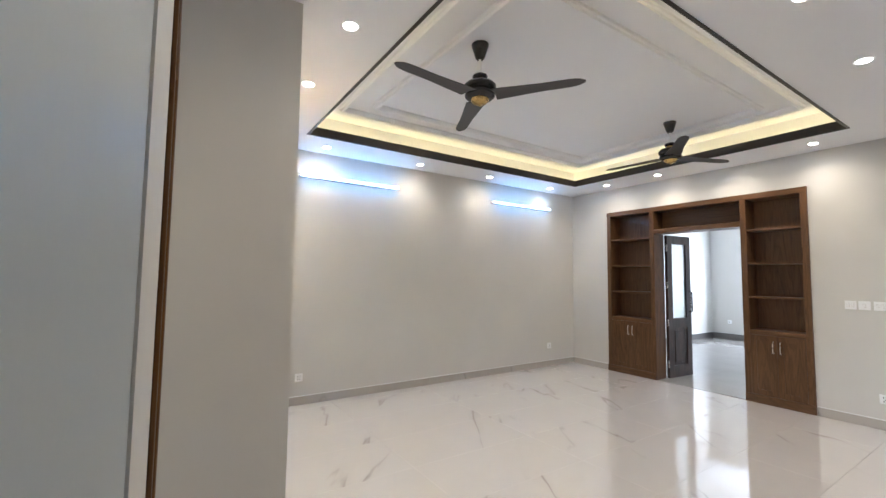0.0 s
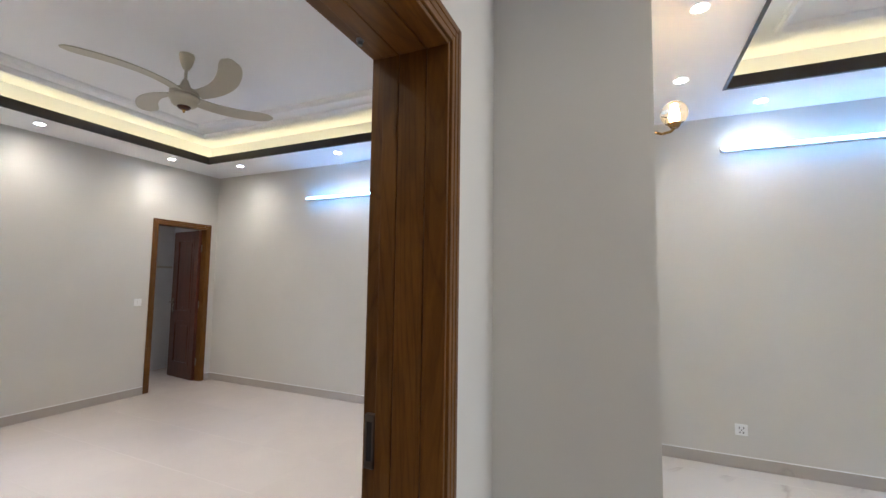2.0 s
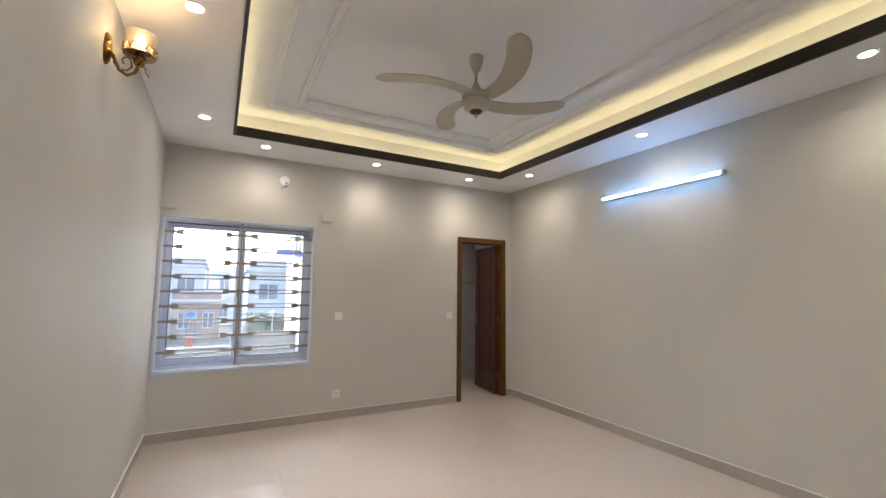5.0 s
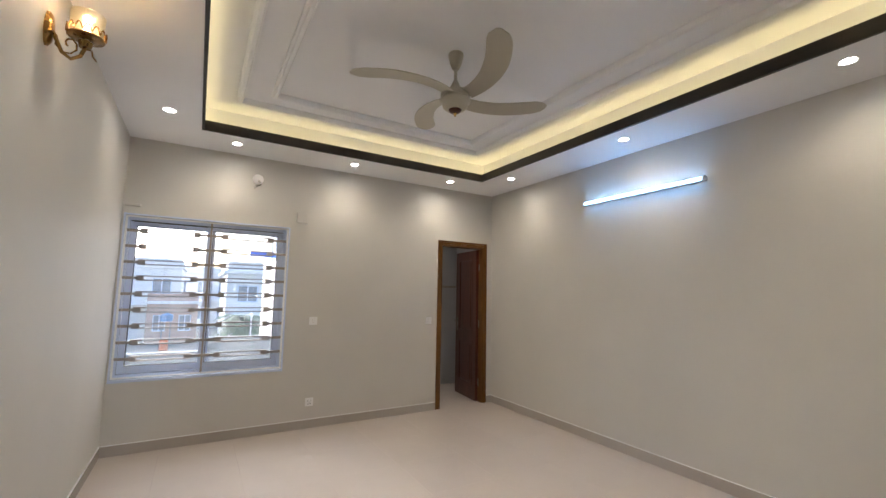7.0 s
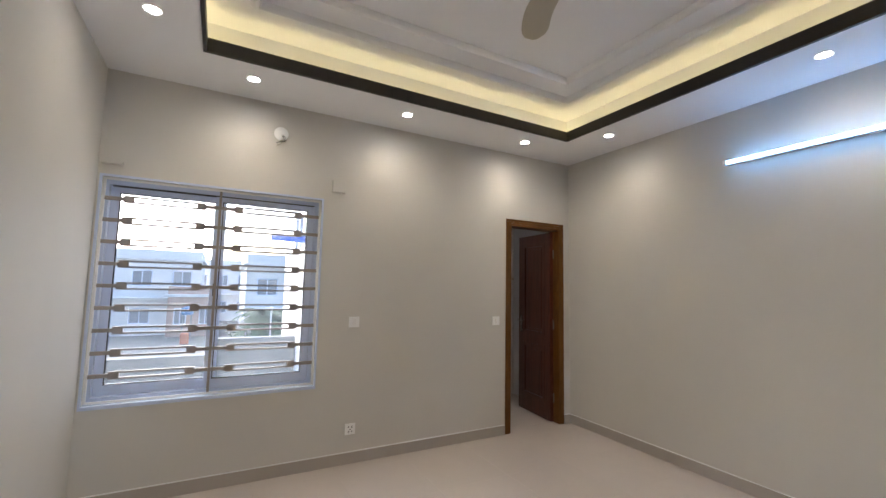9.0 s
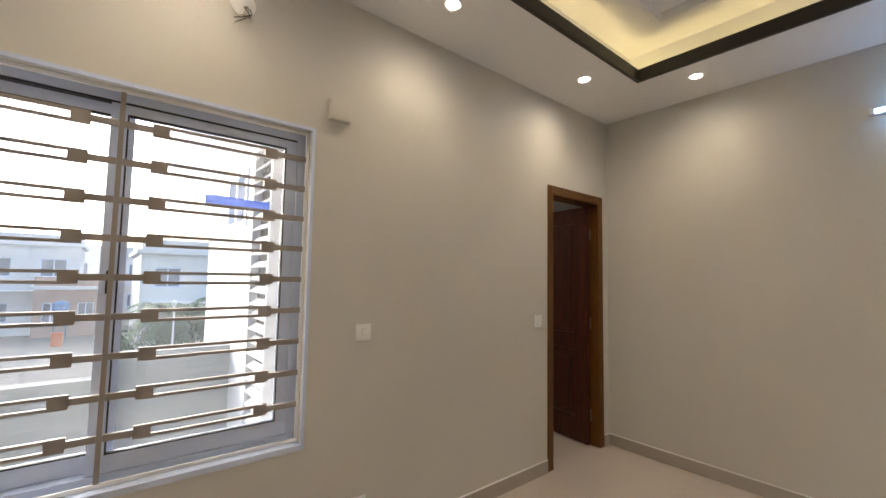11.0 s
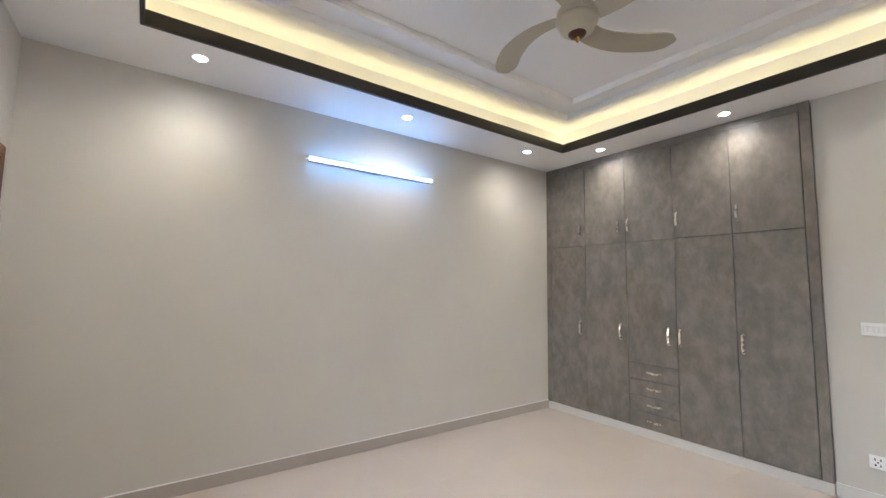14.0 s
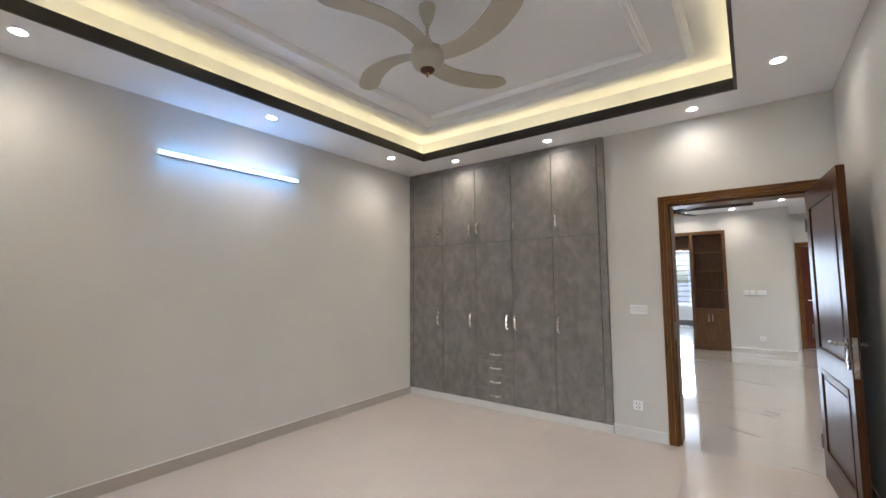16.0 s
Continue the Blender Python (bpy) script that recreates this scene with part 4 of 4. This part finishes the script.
for y, w, k in ((1.365, 0.088, 2), (1.262, 0.088, 1), (1.12, 0.15, 4)):
    wall_plate("light_switch", EAST(LX1, y, 1.20), w, 0.088, k, "white light switch beside the bookcase", "switch")
wall_plate("power_socket", EAST(LX1, 1.15, 0.295), 0.085, 0.088, "socket", "white wall socket below the lounge switches", "socket")
wall_plate("power_socket", EAST(11.5, 4.75, 0.42), 0.085, 0.088, "socket", "white wall socket in the far room", "socket")

cover = thing("outlet_cover", WEST(2.30, 2.28), "cream square blanking box above the window", "outlet cover")
part("body", block(-0.055, 0, -0.045, 0.055, 0.035, 0.06, 0.003), WALL, cover)
ledge = thing("pipe_cover", WEST(0.775, 2.25), "small cream pipe cover in the corner", "outlet cover")
part("body", block(-0.06, 0, -0.012, 0.06, 0.04, 0.012, 0.003), WALL, ledge)
rose = thing("junction_box", WEST(1.824, 2.66), "round white junction box with loose black wires", "junction box")
part("disc", moved(lathe([(0, 0), (0.055, 0), (0.055, 0.006), (0.05, 0.010), (0, 0.011)], 28), pose(0, 0, 0, -90, 0, 0)), PLASTIC, rose, "", True)
rng = random.Random(4)
for k in range(5):
    a = rng.uniform(-1, 1)
    pts = [(0.01 * a, 0.008, -0.012), (0.03 * a, 0.03, -0.02 - 0.01 * k), (0.055 * a + 0.01, 0.035, -0.045 - 0.008 * k), (0.03 * a + 0.02, 0.03, -0.07), (-0.01 + 0.03 * a, 0.022, -0.055), (-0.045 * a, 0.02, -0.075 - 0.01 * k)]
    part("wire", rod(pts, 0.0022, 5), INK if k % 2 else CREAM, rose, "", True)

# ---- outside the window ----
setting("ground", slab("z", -3.4, -3.3, (-900, 900), (-900, 900), [(-6.45, 11.7, -2.4, 5.34)]), DUST, "pale dusty ground", "ground")
setting("road", slab("z", -3.296, -3.29, (-24, -17), (-120, 160)), ASPHALT, "asphalt street", "road")
setting("balcony_floor", slab("z", -0.16, -0.05, (-7.75, XW - 0.23), (0.3, 2.42)), CONCRETE, "grey balcony slab", "balcony")
setting("balcony_wall", slab("x", -7.75, -7.6, (1.45, 2.42), (-0.05, 0.745)), CONCRETE, "grey balcony parapet", "parapet")
setting("balcony_wall_low", slab("x", -7.75, -7.6, (-1.0, 1.45), (-0.4, 0.55)), CONCRETE, "low grey balcony parapet", "parapet")
wing = thing("house_wing", pose(0, 0, 0), "white rendered house wing with louvres beside the balcony", "house")
part("wall", slab("y", 2.42, 2.62, (-8.75, XW - 0.235), (-3.3, 4.6), [(-7.95, -7.2, 1.9, 2.45)]), RENDERWALL, wing)
part("wall", slab("x", -8.95, -8.75, (2.42, 3.15), (-3.3, 4.6)), RENDERWALL, wing)
w = part("window", slab("y", 2.40, 2.50, (-7.95, -7.2), (1.9, 2.45), [(-7.9, -7.6, 1.95, 2.4), (-7.55, -7.25, 1.95, 2.4)]), ALU, wing)
part("pane", block(-7.92, 2.46, 1.92, -7.22, 2.47, 2.43), DARKGLASS, w)
lv = part("louvre_frame", slab("y", 2.34, 2.419, (-6.74, -6.24), (0.24, 2.50), [(-6.71, -6.27, 0.28, 2.46)]), LOUVRE, wing)
# Dark sheet stands in for the shade between the slats.
part("backing", block(-6.72, 2.405, 0.27, -6.26, 2.417, 2.47), SHADOWGAP, lv)
for i in range(22):
    part("slat", moved(block(-0.215, -0.036, -0.008, 0.215, 0.036, 0.008, 0.002), pose(-6.49, 2.372, 0.325 + 0.1 * i, 38, 0, 0)), LOUVRE, lv)
pipe = thing("drain_pipe", pose(-6.32, 2.42, 1.95), "bright blue plastic sleeve jutting from the wall", "pipe")
part("sleeve", rod([(0, 0.0, 0), (0, -0.2, 0.004), (0, -0.43, 0.012), (0, -0.50, 0.006)], 0.038, 14), BLUEPIPE, pipe, "", True)


def town_house(x, y, wide, deep, high, wall_mat, cols, floors, label):
    h = thing("town_house", pose(x, y, -3.3), label, "house", "houses across the street")
    holes = []
    cw, fh = wide / cols, high / floors
    for c in range(cols):
        for f in range(floors):
            u, v = -wide / 2 + (c + 0.5) * cw, f * fh + fh * 0.5
            holes.append((u - cw * 0.25, u + cw * 0.25, v - fh * 0.2, v + fh * 0.22))
    part("wall", slab("x", 0, -0.3, (-wide / 2, wide / 2), (0, high), holes), wall_mat, h)
    part("wall", block(-deep, -wide / 2, 0, -0.31, wide / 2, high - 0.05), wall_mat, h)
    for u0, u1, v0, v1 in holes:
        w = part("window", slab("x", -0.22, -0.16, (u0, u1), (v0, v1), [(u0 + 0.08, (u0 + u1) / 2 - 0.04, v0 + 0.08, v1 - 0.08), ((u0 + u1) / 2 + 0.04, u1 - 0.08, v0 + 0.08, v1 - 0.08)]), ALU, h)
        part("pane", block(-0.30, u0, v0, -0.24, u1, v1), DARKGLASS, w)
    part("roof", block(-deep - 0.2, -wide / 2 - 0.25, high, 0.35, wide / 2 + 0.25, high + 0.25, 0.02), RENDERWALL, h)
    part("parapet", slab("z", high + 0.25, high + 0.9, (-deep, 0.1), (-wide / 2, wide / 2), [(-deep + 0.2, -0.1, -wide / 2 + 0.2, wide / 2 - 0.2)]), wall_mat, h)
    for f in range(1, floors):
        part("balcony", block(0.0, -wide / 2 + 0.3, f * fh - 0.12, 0.9, wide / 2 - 0.3, f * fh, 0.01), RENDERWALL, h)


town_house(-34, 7.4, 8.5, 9, 5.9, RENDERWALL, 3, 2, "white rendered house behind palm trees")
town_house(-46, -4.5, 9, 9, 6.6, RENDERWALL, 3, 2, "white house across the street")
town_house(-44, -0.4, 3.8, 6, 3.4, BRICKPINK, 2, 1, "low terracotta house across the street")
town_house(-48, -15, 10, 9, 6.2, RENDERWALL, 4, 2, "pale house across the street")
town_house(-60, 3.0, 9, 9, 6.6, RENDERWALL, 4, 2, "pale flat-roofed house far off")
town_house(-75, 16, 14, 9, 7.4, CONCRETE, 5, 2, "grey flat-roofed house far off")
town_house(-70, -30, 16, 9, 7.0, RENDERWALL, 5, 2, "pale flat-roofed house far off")


def palm(x, y, high, seed):
    r = random.Random(seed)
    t = thing("palm_tree", pose(x, y, -3.3), "green feathery palm tree", "palm tree", "palms")
    part("trunk", rod([(0, 0, 0), (0.04, 0.02, high * 0.5), (0, 0.05, high)], 0.16, 9, 0.7), BARK, t)
    bm = bmesh.new()
    for k in range(64):
        a, lift = r.uniform(0, 2 * math.pi), r.uniform(-0.75, 1.3)
        long = r.uniform(1.2, 1.7)
        pts = []
        for i in range(9):
            s = i / 8
            rad = long * s * math.cos(lift * (1 - 0.5 * s))
            pts.append(Vector((rad * math.cos(a), rad * math.sin(a), high + long * s * math.sin(lift) - 0.75 * s * s * long)))
        side = Vector((-math.sin(a), math.cos(a), 0))
        for i in range(1, 9):
            for s in (-1, 1):
                for off in (0.0, 0.5):
                    p = pts[i - 1].lerp(pts[i], off)
                    d = (pts[i] - pts[i - 1]).normalized()
                    tip = p + side * s * r.uniform(0.22, 0.42) + d * 0.25 + Vector((0, 0, -r.uniform(0.02, 0.2)))
                    w = d * 0.05
                    bm.faces.new([bm.verts.new(q) for q in (p - w, p + w, tip)])
    part("crown", bm, LEAF, t)


palm(-27, 3.6, 2.9, 1)
palm(-28.5, 5.2, 2.7, 2)
palm(-29.5, 6.4, 3.0, 3)
tank = thing("water_tank", pose(-42.2, -0.7, -1.75), "blue plastic water tank on a small stand before the houses", "water tank")
part("drum", moved(lathe([(0, 0.45), (0.40, 0.45), (0.45, 0.52), (0.45, 0.70), (0.435, 0.72), (0.45, 0.74), (0.45, 0.94), (0.38, 1.04), (0.15, 1.10), (0.14, 1.15), (0, 1.15)], 24), pose(0, 0, 0)), TANKBLUE, tank, "", True)
for sx in (-0.3, 0.3):
    for sy in (-0.3, 0.3):
        part("leg", block(sx - 0.03, sy - 0.03, -1.55, sx + 0.03, sy + 0.03, 0.46), CONCRETE, tank)
post = thing("street_lamp", pose(-25.4, 4.0, -3.3), "thin white street lamp post beside the palms", "street lamp")
part("pole", rod([(0, 0, 0), (0, 0, 1.6), (0, 0, 3.3)], 0.05, 10, 0.7), PLASTIC, post)
part("lantern", lathe([(0, 3.28), (0.06, 3.28), (0.11, 3.42), (0.11, 3.46), (0.03, 3.52), (0, 3.52)], 14), PLASTIC, post)
cone = thing("road_barrier", pose(-39, -0.6, -3.3), "orange plastic street barrier", "barrier")
part("body", block(-0.2, -0.28, 0, 0.2, 0.28, 0.85, 0.05), ORANGE, cone)
hedge_bm = bmesh.new()
hr = random.Random(8)
for k in range(2600):
    p = Vector((hr.uniform(-27.2, -26.3), hr.uniform(2.0, 7.5), hr.uniform(-3.2, -1.35 + 0.25 * math.sin(k))))
    d = Vector((hr.uniform(-1, 1), hr.uniform(-1, 1), hr.uniform(-0.4, 1))).normalized() * hr.uniform(0.12, 0.28)
    s_ = d.orthogonal().normalized() * 0.06
    hedge_bm.faces.new([hedge_bm.verts.new(q) for q in (p - s_, p + s_, p + d)])
hedge = thing("hedge", pose(0, 0, 0), "dense green hedge growing behind the garden wall", "hedge", kind="stuff")
part("foliage", hedge_bm, LEAF, hedge)
setting("garden_wall", slab("x", -26.2, -26.0, (1.9, 12), (-3.3, -2.0)), RENDERWALL, "pale garden wall before the palms", "wall")


# ---- floors ----
def tiled(name, x0, x1, y0, y1, long, wide, material, label, start=(0.0, 0.0), gap=0.001):
    base = setting(name, slab("z", -0.09, -0.004, (x0, x1), (y0, y1)), GROUT, label, "floor")
    shared = {}
    gx = [x0] + [v for v in (x0 + start[0] + long * i for i in range(0 if start[0] else 1, 40)) if x0 + 0.02 < v < x1 - 0.02] + [x1]
    gy = [y0] + [v for v in (y0 + start[1] + wide * i for i in range(0 if start[1] else 1, 40)) if y0 + 0.02 < v < y1 - 0.02] + [y1]
    for a, b in zip(gx, gx[1:]):
        for c, d in zip(gy, gy[1:]):
            key = (round(b - a, 4), round(d - c, 4))
            if key not in shared:
                me = bpy.data.meshes.new("tile")
                u, v = key[0] / 2 - gap / 2, key[1] / 2 - gap / 2
                k = 0.0004
                pts = [(s * u, t * v, -0.006) for s, t in ((-1, -1), (1, -1), (1, 1), (-1, 1))]
                pts += [(s * u, t * v, -k) for s, t in ((-1, -1), (1, -1), (1, 1), (-1, 1))]
                pts += [(s * (u - k), t * (v - k), 0) for s, t in ((-1, -1), (1, -1), (1, 1), (-1, 1))]
                faces = [(8, 9, 10, 11)] + [(i, (i + 1) % 4, 4 + (i + 1) % 4, 4 + i) for i in range(4)] + [(4 + i, 4 + (i + 1) % 4, 8 + (i + 1) % 4, 8 + i) for i in range(4)]
                me.from_pydata(pts, [], faces)
                me.materials.append(material)
                shared[key] = me
            ob = new("tile", shared[key])
            ob.parent = base
            ob.matrix_basis = pose((a + b) / 2, (c + d) / 2, 0)


tiled("floor_bedroom", XW - 0.115, XE, YS, YN, 0.6, 0.6, TILE, "cream polished porcelain bedroom floor", (0.25, 0.45), 0.0005)
tiled("floor_lounge", XE, LX1, LYS, LYN, 1.2, 0.6, MARBLE, "polished white marble lounge floor with brown veins", (0.7, 0.3))
tiled("floor_passage", LX1, 7.2, LYS, 0.64, 1.2, 0.6, MARBLE, "polished white marble passage floor")
tiled("floor_far_room", 6.13, 11.5, 0.84, 5.14, 0.6, 0.6, GREYTILE, "polished grey far room floor")
tiled("floor_bath", -6.3, XW - 0.115, 3.35, 5.16, 0.3, 0.3, TILE, "cream bathroom floor")
